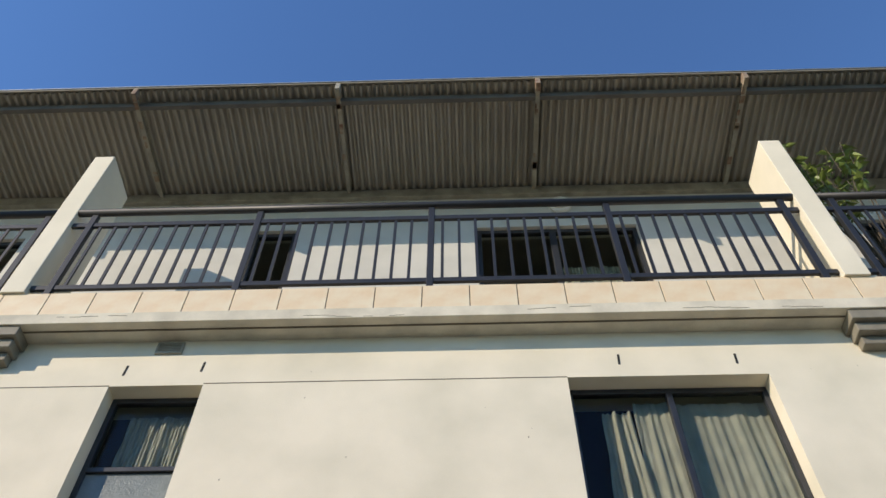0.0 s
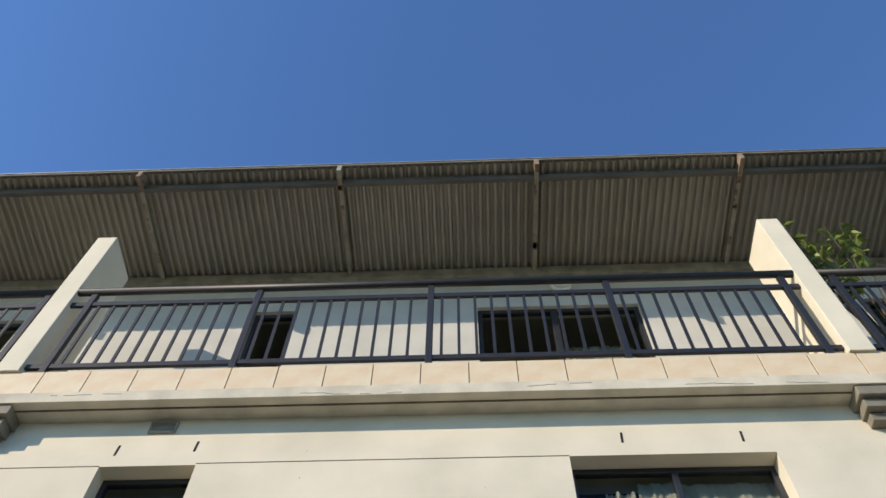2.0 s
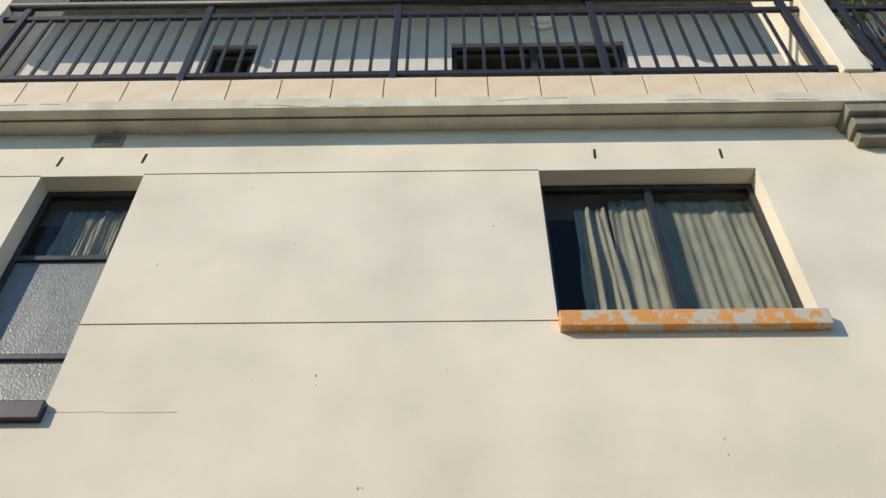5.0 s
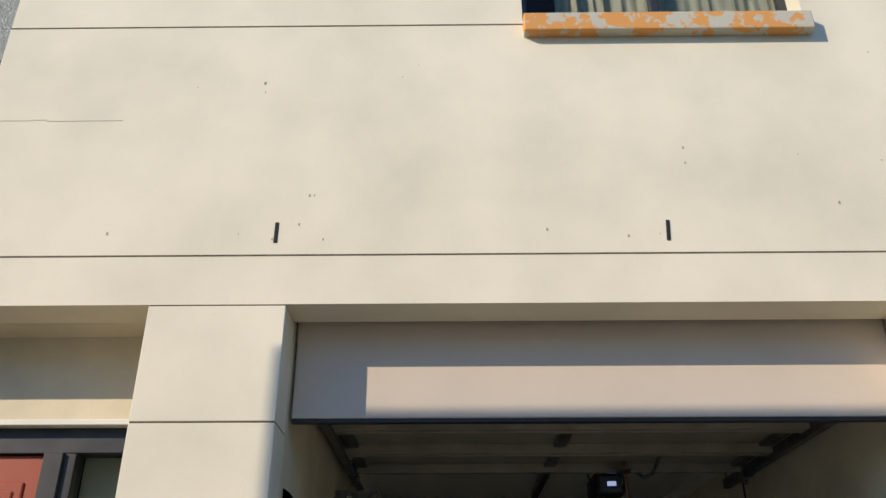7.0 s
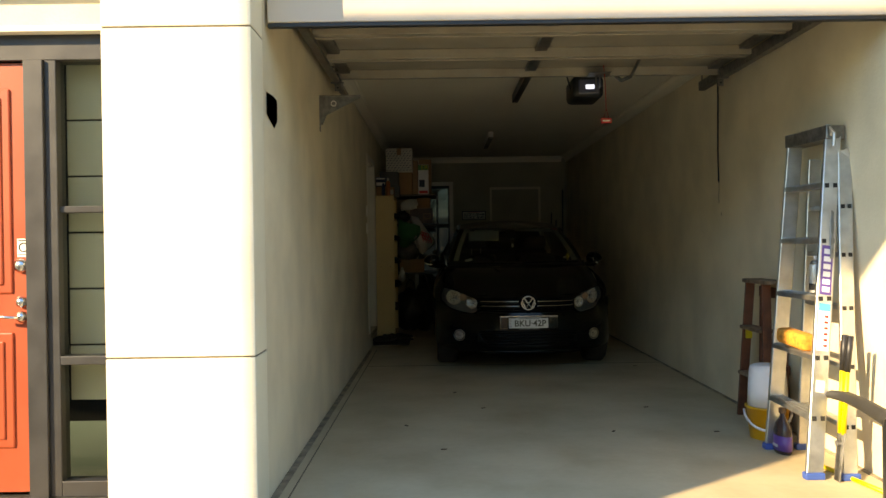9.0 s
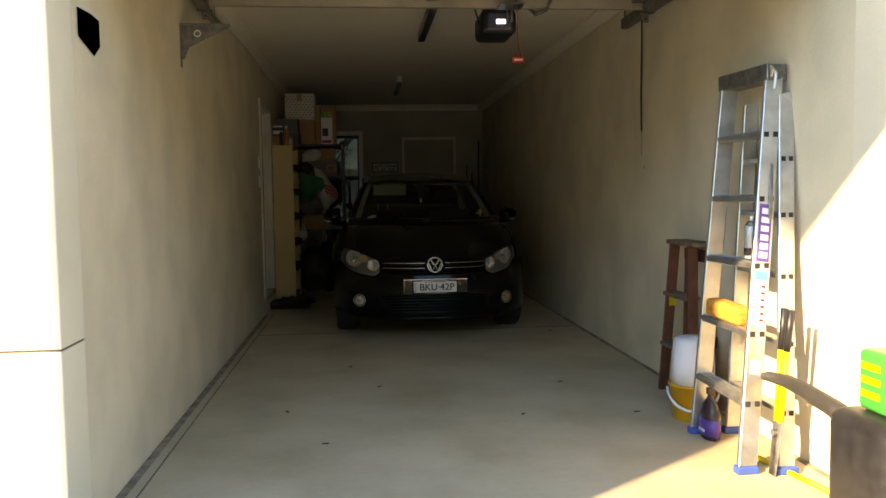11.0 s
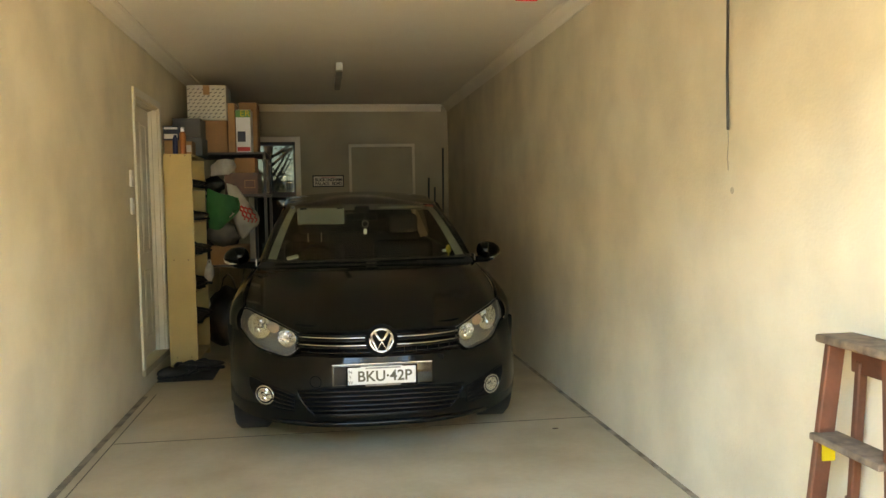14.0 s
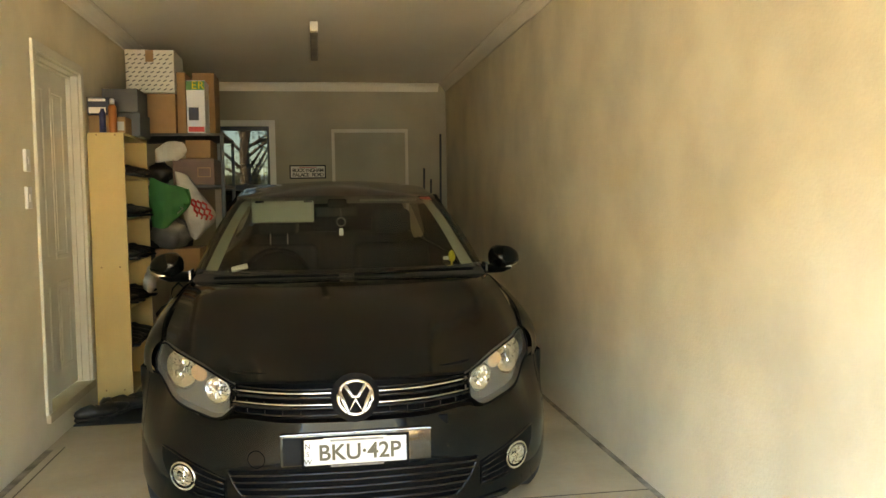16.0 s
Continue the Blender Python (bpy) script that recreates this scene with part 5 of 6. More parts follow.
# ---- ladders and tools by the garage opening ----
def beam(a, b, w, d, side=(0, 1, 0)):
    """A rectangular bar from a to b: w along side, d across."""
    a, b, s = Vector(a), Vector(b), Vector(side).normalized()
    ax = (b - a).normalized()
    u = (s - ax * s.dot(ax)).normalized()
    v = ax.cross(u)
    bm = bmesh.new()
    vs = [bm.verts.new(p + u * i * w / 2 + v * j * d / 2) for p in (a, b) for i, j in ((-1, -1), (1, -1), (1, 1), (-1, 1))]
    for f in ((3, 2, 1, 0), (4, 5, 6, 7), (0, 1, 5, 4), (1, 2, 6, 5), (2, 3, 7, 6), (3, 0, 4, 7)):
        bm.faces.new([vs[i] for i in f])
    return bevelled(bm, 0.004, 1)


BLUEPL = mat("blue_plastic", (0.03, 0.09, 0.35), 0.5)
PURPLE = mat("purple_print", (0.10, 0.05, 0.28), 0.4)
YELLOW = mat("yellow_plastic", (0.70, 0.55, 0.03), 0.45)
ORANGE = mat("orange_sponge", (0.75, 0.30, 0.05), 0.95, var=0.2, scale=40, grain=200, bump=0.9)
WOOD = mat("painted_brown_wood", (0.16, 0.05, 0.025), 0.6, var=0.25, scale=9, grain=50, bump=0.3)
SPLASH = mat("paint_splashed_wood", (0.22, 0.15, 0.10), 0.7, var=0.3, scale=22, grain=60, bump=0.4, tint=(0.08, 0.05, 0.035))
WHITEPL = mat("white_plastic", (0.72, 0.72, 0.74), 0.4, var=0.04)
BUCKETY = mat("orange_yellow_bucket", (0.75, 0.36, 0.02), 0.45, var=0.06)

lad = thing("stepladder", "aluminium stepladder leaning folded against the garage wall", "ladder", (0, 0, 0))
FN, FT = Vector((2.736, 0.447, 0)), Vector((3.015, 0.775, 1.85))
BN, BT = Vector((2.775, 1.06, 0)), Vector((2.945, 1.09, 1.83))
near = part("stile", beam(FN, FT, 0.085, 0.028, (1, 0, 0)), ALU, lad, "near aluminium stile with punched slots")
far = part("stile", beam(BN, BT, 0.085, 0.028, (1, 0, 0)), ALU, lad)
for k, z in enumerate((0.30, 0.605, 0.91, 1.215, 1.515)):
    p, q = FN.lerp(FT, z / 1.85), BN.lerp(BT, z / 1.83)
    tr = part("tread", beam(p, q, 0.085, 0.03, (1, 0, 0)), ALU, lad, "ribbed aluminium tread")
    for s in (-0.028, 0.0, 0.028):
        part("rib", beam(p + Vector((s, 0, 0.018)), q + Vector((s, 0, 0.018)), 0.008, 0.006, (1, 0, 0)), ALU, tr)
    for s in (-0.022, 0.022):
        part("slot", boxes((-0.011, 0.011, -0.002, 0.002, -0.012, 0.012), m=Matrix.Translation(p + Vector((s, -0.0165, 0))) ), DARK, near)
part("top_cap", beam(FT + Vector((0, -0.03, -0.04)), BT + Vector((0, 0.03, -0.03)), 0.11, 0.075, (1, 0, 0)), GALV, lad, "dull metal top cap")
part("hook", tube([(2.985, 0.735, 1.79), (2.97, 0.715, 1.83), (2.99, 0.71, 1.80), (2.985, 0.71, 1.73)], 0.009, 6), ALU, lad)
RN, RT = Vector((2.905, 0.42, 0)), Vector((3.058, 0.745, 1.70))
QN, QT = Vector((2.95, 1.04, 0)), Vector((3.045, 1.06, 1.69))
rn = part("rear_stile", beam(RN, RT, 0.075, 0.026, (1, 0, 0)), ALU, lad)
part("rear_stile", beam(QN, QT, 0.075, 0.026, (1, 0, 0)), ALU, lad)
for z in (0.26, 0.56, 0.86, 1.14, 1.40):
    p, q = RN.lerp(RT, z / 1.7), QN.lerp(QT, z / 1.69)
    part("rear_rung", beam(p, q, 0.06, 0.026, (1, 0, 0)), ALU, lad)
    for s in (-0.018, 0.018):
        part("slot", boxes((-0.010, 0.010, -0.002, 0.002, -0.011, 0.011), m=Matrix.Translation(p + Vector((s, -0.0155, 0)))), DARK, rn)
part("hinge_plate", beam(FT + Vector((-0.03, -0.025, -0.22)), RT + Vector((0.03, -0.02, -0.04)), 0.004, 0.12, (0, 1, 0)), ALU, lad)
part("spreader", beam((2.965, 0.69, 1.42), (2.925, 0.62, 1.12), 0.006, 0.02), GALV, lad)
for p in (FN, BN, RN, QN):
    part("foot", boxes((-0.05, 0.05, -0.025, 0.025, 0.0, 0.035), w=0.006, m=Matrix.Translation(p)), BLUEPL, lad, "blue plastic foot")
mx = lambda z: FN.lerp(FT, z / 1.85) + Vector((0.0, -0.0165, 0))
ax = (FT - FN).normalized()
lean = ax.to_track_quat("Z", "Y").to_matrix().to_4x4()


def stuck(name, z0, z1, w, material, label="", dx=0.0, out=0.0):
    a, b = FN.lerp(FT, z0 / 1.85), FN.lerp(FT, z1 / 1.85)
    o = Vector((dx, -0.0165 - out, 0))
    return part(name, beam(a + o, b + o, w, 0.002, (1, 0, 0)), material, lad, label)


stuck("maker_label", 0.93, 1.19, 0.06, PURPLE, "purple label with white lettering bars")
for k in range(6):
    stuck("text_bar", 0.945 + 0.04 * k, 0.972 + 0.04 * k, 0.038, WHITEPL, out=0.002)
stuck("care_label", 0.64, 0.88, 0.062, WHITEPL, "white instruction label with red marks")
stuck("label_head", 0.845, 0.885, 0.062, mat("cyan_print", (0.05, 0.4, 0.6), 0.5), out=0.002)
for k in range(6):
    stuck("text_bar", 0.66 + 0.03 * k, 0.672 + 0.03 * k, 0.02, REDPL, dx=0.012, out=0.002)
stuck("barcode_label", 0.43, 0.49, 0.045, WHITEPL)

st = thing("wooden_steps", "old brown wooden stepladder splashed with white paint", "ladder", (0, 0, 0))
part("top_board", boxes((2.925, 3.065, 1.49, 1.915, 0.935, 0.962), w=0.008), SPLASH, st, "paint-splashed top board")
for (a, b) in (((2.965, 1.865, 0.935), (2.945, 2.0, 0)), ((2.965, 1.60, 0.935), (2.945, 1.53, 0))):
    part("leg", beam(a, b, 0.06, 0.026, (1, 0, 0)), WOOD, st)
for (a, b) in (((3.04, 1.84, 0.88), (3.055, 1.93, 0)), ((3.04, 1.54, 0.82), (3.055, 1.48, 0))):
    part("back_leg", beam(a, b, 0.032, 0.026, (1, 0, 0)), WOOD, st)
for z, y0, y1 in ((0.63, 1.575, 1.91), (0.31, 1.555, 1.955)):
    part("tread", boxes((2.905, 3.005, y0, y1, z - 0.012, z + 0.012), w=0.005), SPLASH, st, "worn dirty wooden tread")
part("back_brace", boxes((3.03, 3.056, 1.48, 1.88, 0.84, 0.91), w=0.004), WOOD, st)
part("back_brace", boxes((3.04, 3.064, 1.47, 1.92, 0.36, 0.42), w=0.004), WOOD, st)
part("hinge", boxes((3.02, 3.036, 1.535, 1.57, 0.74, 0.775), w=0.003), GALV, st)
part("tag", boxes((2.94, 2.985, 1.888, 1.8935, 0.55, 0.615)), YELLOW, st, "small yellow tag")

bk = thing("stacked_buckets", "white plastic tub stacked in an orange-yellow bucket", "bucket", (2.86, 1.33, 0))
part("bucket", lathe([(0.10, 0), (0.105, 0.004), (0.128, 0.19), (0.135, 0.19), (0.135, 0.2), (0.122, 0.2)], 28), BUCKETY, bk, smooth=True)
part("tub", lathe([(0.118, 0.201), (0.116, 0.30), (0.108, 0.42), (0.10, 0.445), (0.08, 0.455), (0.01, 0.457)], 28), WHITEPL, bk, smooth=True)
part("handle", tube([(-0.137 * math.cos(a), -0.137 * math.sin(a) , 0.17 - 0.10 * math.sin(a + 0.35)) for a in lin(-0.35, 2.8, 12)], 0.008, 6), WHITEPL, bk, smooth=True)

bt = thing("cleaner_bottle", "dark plastic bottle of cleaner with a purple label", "bottle", (2.80, 0.97, 0))
bm = lathe([(0.055, 0), (0.062, 0.01), (0.062, 0.13), (0.05, 0.17), (0.025, 0.20), (0.018, 0.215), (0.018, 0.23)], 20)
for v in bm.verts:
    v.co.y *= 1.25
    v.co.x *= 0.7
part("body", bm, mat("dark_brown_plastic", (0.05, 0.03, 0.03), 0.25), bt, smooth=True)
bm = lathe([(0.0635, 0.02), (0.0635, 0.105)], 20)
for v in bm.verts:
    v.co.y *= 1.25
    v.co.x *= 0.7
part("label", bm, PURPLE, bt, "purple label with pale bars", True)
part("text_bar", boxes((-0.047, -0.0445, -0.035, 0.03, 0.04, 0.055)), WHITEPL, bt)
part("cap", lathe([(0.021, 0.228), (0.021, 0.258)], 14), mat("brown_cap", (0.10, 0.05, 0.03), 0.4), bt)

sp = tagged(part("car_sponge", bevelled(boxes((-0.05, 0.05, -0.15, 0.15, 0, 0.085)), 0.022, 3), ORANGE, smooth=True), "worn orange car sponge lying on a ladder tread", "sponge")
sp.matrix_world = pose(2.815, 0.80, 0.632, 4, 0, 5)
can = thing("spray_can", "black and white spray can standing on a ladder tread", "spray can", (2.875, 0.70, 0.936))
part("body", lathe([(0.031, 0), (0.033, 0.003), (0.033, 0.145), (0.030, 0.155)], 20), mat("white_can", (0.6, 0.6, 0.58), 0.3, metal=0.4), can, smooth=True)
part("stripe", lathe([(0.0335, 0.015), (0.0335, 0.05)], 20), DARK, can, smooth=True)
part("dome", lathe([(0.030, 0.155), (0.02, 0.172), (0.011, 0.176)], 20), GALV, can, smooth=True)
part("cap", lathe([(0.009, 0.176), (0.009, 0.198), (0.006, 0.2)], 12), WHITEPL, can, smooth=True)

sh = thing("hedge_shears", "hedge shears with yellow handles leaning by the ladder", "shears", (0, 0, 0))
for dy, ty in ((0.0, 0.02), (0.035, -0.05)):
    part("handle", tube([(2.87, 0.36 + dy * 1.4, 0.56), (2.86, 0.385 + dy, 0.24)], 0.013, 8), YELLOW, sh, smooth=True)
    part("grip", tube([(2.88, 0.345 + dy * 1.6, 0.74), (2.87, 0.36 + dy * 1.4, 0.56)], [0.017, 0.015], 8), BLACKPL, sh, smooth=True)
    part("blade", beam((2.86, 0.385 + dy, 0.25), (2.835, 0.40 + dy * 0.3, 0.0), 0.05, 0.006, (0, 1, 0)), GALV, sh)
part("pivot", lathe([(0.016, 0), (0.016, 0.03)], 12, pose(2.835, 0.41, 0.19, 0, 90)), GALV, sh)
blw = thing("garden_blower", "dark grey garden blower with a long curved nozzle", "blower", (0, 0, 0))
part("nozzle", tube([(2.84, 0.56, 0.405), (2.85, 0.48, 0.425), (2.86, 0.35, 0.435), (2.87, 0.20, 0.425), (2.88, 0.02, 0.40), (2.88, -0.12, 0.37)], [0.010, 0.022, 0.029, 0.033, 0.037, 0.045], 14), mat("grey_plastic", (0.035, 0.033, 0.03), 0.5, var=0.15), blw, smooth=True)
part("body", bevelled(boxes((2.76, 3.0, -0.50, -0.11, 0.0, 0.46)), 0.06, 3), BLACKPL, blw, smooth=True)
gb = thing("garden_product_tub", "green plastic tub with yellow lettering bars", "tub", (2.93, -0.32, 0.462))
part("body", bevelled(boxes((-0.09, 0.09, -0.13, 0.13, 0, 0.22)), 0.02, 2), mat("bright_green_plastic", (0.02, 0.35, 0.06), 0.4), gb, smooth=True)
for k in range(3):
    part("text_bar", boxes((-0.092, -0.0905, 0.0, 0.11, 0.05 + 0.05 * k, 0.075 + 0.05 * k)), YELLOW, gb)
yp = tagged(part("yellow_pole", tube([(2.86, 0.68, 0.013), (2.955, 0.13, 0.013)], 0.012, 8), YELLOW, smooth=True), "yellow plastic pole lying on the floor", "pole")

# ---- shelf unit and clutter by the inner door ----
LAM = mat("yellow_beech_laminate", (0.66, 0.47, 0.20), 0.5, var=0.06, scale=2.5, grain=60, bump=0.05)
CARD = mat("brown_cardboard", (0.36, 0.20, 0.095), 0.85, var=0.1, scale=5, bump=0.1)
NAVY = mat("navy_card", (0.02, 0.025, 0.05), 0.6, var=0.1)
REDWOOD = mat("red_brown_wood", (0.13, 0.055, 0.03), 0.5, var=0.2, scale=7, grain=50, bump=0.15)
GREYCARD = mat("grey_card", (0.10, 0.10, 0.10), 0.7, var=0.1)
SHOE = mat("dark_shoe_leather", (0.022, 0.018, 0.015), 0.5, var=0.3, scale=15)
GREENBAG = mat("green_shopping_bag", (0.01, 0.16, 0.045), 0.7, var=0.1, scale=8, bump=0.3)
WHITEBAG = mat("thin_white_bag", (0.50, 0.48, 0.43), 0.45, var=0.12, scale=8, bump=0.3)
GREYBAG = mat("dull_grey_bag", (0.13, 0.12, 0.10), 0.5, var=0.15, scale=8, bump=0.3)
sf = thing("shoe_shelf", "tall yellow laminate shelf unit holding shoes and boxes", "shelf unit", (0.022, 6.78, 0))
part("side_panel", boxes((0, 0.235, 0, 0.018, 0, 1.865), w=0.002), LAM, sf)
part("side_panel", boxes((0, 0.235, 0.752, 0.77, 0, 1.865), w=0.002), LAM, sf)
part("back_panel", boxes((0, 0.008, 0.018, 0.752, 0, 1.865)), LAM, sf)
LEVELS = (0.06, 0.36, 0.66, 0.97, 1.27, 1.56, 1.847)
for z in LEVELS:
    part("shelf_board", boxes((0.008, 0.235, 0.018, 0.752, z, z + 0.018), w=0.002), LAM, sf)
for y, z in ((0.06, 0.1), (0.18, 0.1), (0.06, 0.95), (0.18, 0.95), (0.06, 1.85), (0.18, 1.85)):
    part("screw_cap", lathe([(0.006, 0), (0.005, 0.001)], 10, pose(y, -0.0005, z, 90)), CARD, sf)


def shoe(at, rz, label):
    bm = bmesh.new()
    bmesh.ops.create_uvsphere(bm, u_segments=14, v_segments=8, radius=1.0)
    for v in bm.verts:
        x, y, z = v.co
        v.co = Vector((0.14 * x, 0.045 * y * (1.05 + 0.2 * x), max(-0.0, 0.045 + 0.05 * z * (1.1 if x < -0.1 else 0.75 - 0.25 * x))))
    s = thing("shoe", label, "shoe", at, "shoes", rz=rz)
    part("upper", bm, SHOE, s, smooth=True)
    part("sole", bevelled(boxes((-0.135, 0.135, -0.04, 0.04, 0, 0.018)), 0.008, 1), TYRE, s)
    return s


s0 = shoe((0.17, 6.90, 1.578), 10, "dark worn shoe on the shelf")
rnd = random.Random(7)
for z in LEVELS[1:6]:
    for y in (6.92, 7.05, 7.18, 7.32, 7.44):
        if (z, y) != (1.56, 6.92):
            copy_thing(s0, pose(0.16 + rnd.uniform(-0.02, 0.03), y + rnd.uniform(-0.02, 0.02), z + 0.0185, 0, 0, rnd.uniform(-15, 15)))
mt = tagged(part("door_mat", bevelled(boxes((0.01, 0.45, 6.24, 6.74, 0.0, 0.012)), 0.004, 1), TYRE), "black rubber door mat with shoes on it", "mat")
for x, y, r in ((0.12, 6.36, 30), (0.2, 6.45, 60), (0.26, 6.6, 15), (0.36, 6.66, 10), (0.13, 6.58, 100)):
    tagged(copy_thing(s0, pose(x, y, 0.0125, 0, 0, r)), "dark worn shoe lying on the door mat")


def carton(name, x0, x1, y0, y1, z0, z1, material, label, tape=False, group="stored boxes"):
    b = thing(name, label, "box", ((x0 + x1) / 2, (y0 + y1) / 2, z0), group)
    w, d, h = (x1 - x0) / 2, (y1 - y0) / 2, z1 - z0
    part("body", boxes((-w, w, -d, d, 0, h), w=0.004), material, b)
    part("lid_seam", boxes((-w - 0.001, w + 0.001, -d - 0.001, d + 0.001, h - 0.004, h + 0.002)), material, b)
    if tape:
        part("tape", boxes((-0.03, 0.03, -d - 0.002, -d, h - 0.09, h + 0.001), (-0.03, 0.03, -d, d, h + 0.002, h + 0.003)), CARD, b, "brown packing tape")
    return b


tp = 1.866
b1 = carton("shoe_box", 0.03, 0.16, 6.80, 7.06, tp, tp + 0.115, CARD, "small brown cardboard box on the shelf unit")
b2 = carton("shoe_box", 0.025, 0.165, 6.80, 7.06, tp + 0.121, tp + 0.235, NAVY, "navy shoe box with a white label")
part("label", boxes((-0.06, 0.05, -0.132, -0.130, 0.01, 0.05)), WHITE, b2)
part("label", boxes((-0.06, 0.05, -0.132, -0.130, 0.09, 0.108)), WHITE, b2)
carton("shoe_box", 0.07, 0.31, 7.07, 7.42, tp, tp + 0.16, GREYCARD, "grey shoe box in a stack")
carton("shoe_box", 0.06, 0.30, 7.06, 7.40, tp + 0.166, tp + 0.33, GREYCARD, "dark grey shoe box in a stack")
b3 = carton("shoe_box", 0.19, 0.255, 6.86, 7.05, tp, tp + 0.11, CARD, "little cardboard box with a pale label")
part("label", boxes((-0.025, 0.025, -0.097, -0.095, 0.02, 0.08)), WHITEBAG, b3)
ca = thing("aerosol_can", "orange aerosol can with a white cap on the shelf unit", "spray can", (0.185, 6.81, tp))
part("body", lathe([(0.027, 0), (0.028, 0.004), (0.028, 0.17), (0.018, 0.19)], 18), mat("orange_can", (0.45, 0.15, 0.05), 0.3, metal=0.3), ca, smooth=True)
part("cap", lathe([(0.016, 0.19), (0.016, 0.225), (0.012, 0.23)], 14), WHITEPL, ca, smooth=True)
cb = thing("aerosol_can", "dark blue aerosol can on the shelf unit", "spray can", (0.125, 6.79, tp))
part("body", lathe([(0.022, 0), (0.022, 0.13), (0.012, 0.15), (0.012, 0.16)], 16), mat("blue_can", (0.02, 0.03, 0.10), 0.35), cb, smooth=True)

rk = thing("storage_rack", "dark steel storage rack packed with boxes and bags", "rack", (0.03, 7.58, 0))
for z in (0.82, 1.50, 1.905):
    part("rack_shelf", boxes((0.0, 0.80, 0, 0.85, z, z + 0.022), w=0.003), BLACKPL, rk)
for x, y in ((0.012, 0.02), (0.785, 0.02), (0.012, 0.83), (0.785, 0.83)):
    part("upright", boxes((x - 0.012, x + 0.014, y - 0.014, y + 0.014, 0, 1.93), w=0.003), GALV if x < 0.5 else BLACKPL, rk)
PATTERN = mat("patterned_white_card", (0.62, 0.60, 0.52), 0.7, var=0.05)
c1 = carton("carton", 0.215, 0.472, 7.60, 8.05, 1.928, 2.232, CARD, "brown cardboard carton on the rack")
c2 = carton("carton", 0.112, 0.475, 7.58, 8.02, 2.239, 2.564, PATTERN, "white carton with a diagonal grey print", True)
for r in range(9):
    for c in range(8):
        x = -0.18 + c * 0.046 + (r % 2) * 0.02
        if x + 0.03 < 0.175:
            part("print_dash", boxes((-0.014, 0.014, -0.0005, 0.0005, -0.004, 0.004), m=pose(x + 0.014, -0.2212, 0.025 + r * 0.033, 0, -25, 0)), GREYCARD, c2)
c3 = carton("carton", 0.556, 0.696, 7.60, 7.85, 1.928, 2.335, WHITEPL, "white product carton with a green top band")
part("green_band", boxes((-0.071, 0.071, -0.128, -0.126, 0.335, 0.405)), mat("green_print", (0.08, 0.30, 0.08), 0.5), c3)
for k, ch in enumerate("ER"):
    text_part(ch, 0.085, c3, pose(-0.01 + 0.052 * k, -0.1285, 0.370, 90), YELLOW, "letter")
part("picture", boxes((-0.055, 0.02, -0.128, -0.126, 0.10, 0.2)), NAVY, c3)
part("red_print", boxes((-0.06, 0.06, -0.128, -0.126, 0.01, 0.05)), REDPL, c3)
carton("carton", 0.482, 0.548, 7.62, 8.0, 1.928, 2.40, CARD, "narrow brown carton standing upright")
carton("carton", 0.56, 0.735, 7.9, 8.25, 1.928, 2.44, CARD, "tall brown carton at the rack's end")
wbx = carton("wooden_box", 0.434, 0.75, 7.60, 8.1, 1.523, 1.727, REDWOOD, "flat red-brown wooden box on the rack")
part("panel_line", boxes((0.03, 0.13, -0.2525, -0.2505, 0.06, 0.066), (0.03, 0.13, -0.2525, -0.2505, 0.13, 0.136), (0.03, 0.036, -0.2525, -0.2505, 0.066, 0.13), (0.124, 0.13, -0.2525, -0.2505, 0.066, 0.13)), CARD, wbx)
carton("carton", 0.53, 0.72, 7.64, 8.1, 1.733, 1.875, CARD, "brown carton under the top shelf")
carton("carton", 0.28, 0.62, 7.60, 8.0, 0.843, 1.02, CARD, "open cardboard tray with papers")


def bag(name, at, sx, sy, sz, material, label, seed):
    rnd = random.Random(seed)
    bm = bmesh.new()
    bmesh.ops.create_uvsphere(bm, u_segments=22, v_segments=16, radius=1.0)
    for v in bm.verts:
        n_ = noise.noise(v.co * 2.3 + Vector((seed, 0, 0))) * 0.36 + noise.noise(v.co * 6 + Vector((0, seed, 0))) * 0.17
        k = 1 + n_
        top = max(0, v.co.z) ** 2
        v.co = Vector((v.co.x * sx * k * (1 - 0.35 * top), v.co.y * sy * k * (1 - 0.5 * top), v.co.z * sz * (1 + 0.3 * n_)))
    b = thing(name, label, "bag", at, "stored bags")
    part("body", bm, material, b, smooth=True)
    for s in (-1, 1):
        part("strap", tube([(s * sx * 0.35, 0, sz * 0.8), (s * sx * 0.2, 0, sz * 1.25), (0, 0, sz * 1.4)], 0.008, 5), material, b)
    return b


def hung_bag(name, left, right, top, drop, y, depth, material, label, seed):
    """A soft bag hanging open-mouthed: its edges are curves over its drop, its front sags and creases."""
    def front(u, v, side=-1.0):
        x = left(v) + (right(v) - left(v)) * u
        z = top(u) + (drop(u) - top(u)) * v
        crease = noise.noise(Vector((x * 9 + seed, z * 7, side))) * 0.030 + noise.noise(Vector((x * 22, z * 12 + seed, side))) * 0.012
        return Vector((x, y + side * (depth * (0.25 + 0.75 * math.sin(v * 2.2)) * math.sin(u * math.pi) ** 0.6) + crease * math.sin(u * math.pi), z + crease * 0.4))
    b = thing(name, label, "bag", group="stored bags")
    part("front", grid(front, lin(0, 1, 22), lin(0, 1, 22)), material, b, smooth=True)
    part("back", grid(lambda u, v: front(u, v, 0.5), lin(0, 1, 14), lin(0, 1, 14)), material, b, smooth=True)
    return b, front


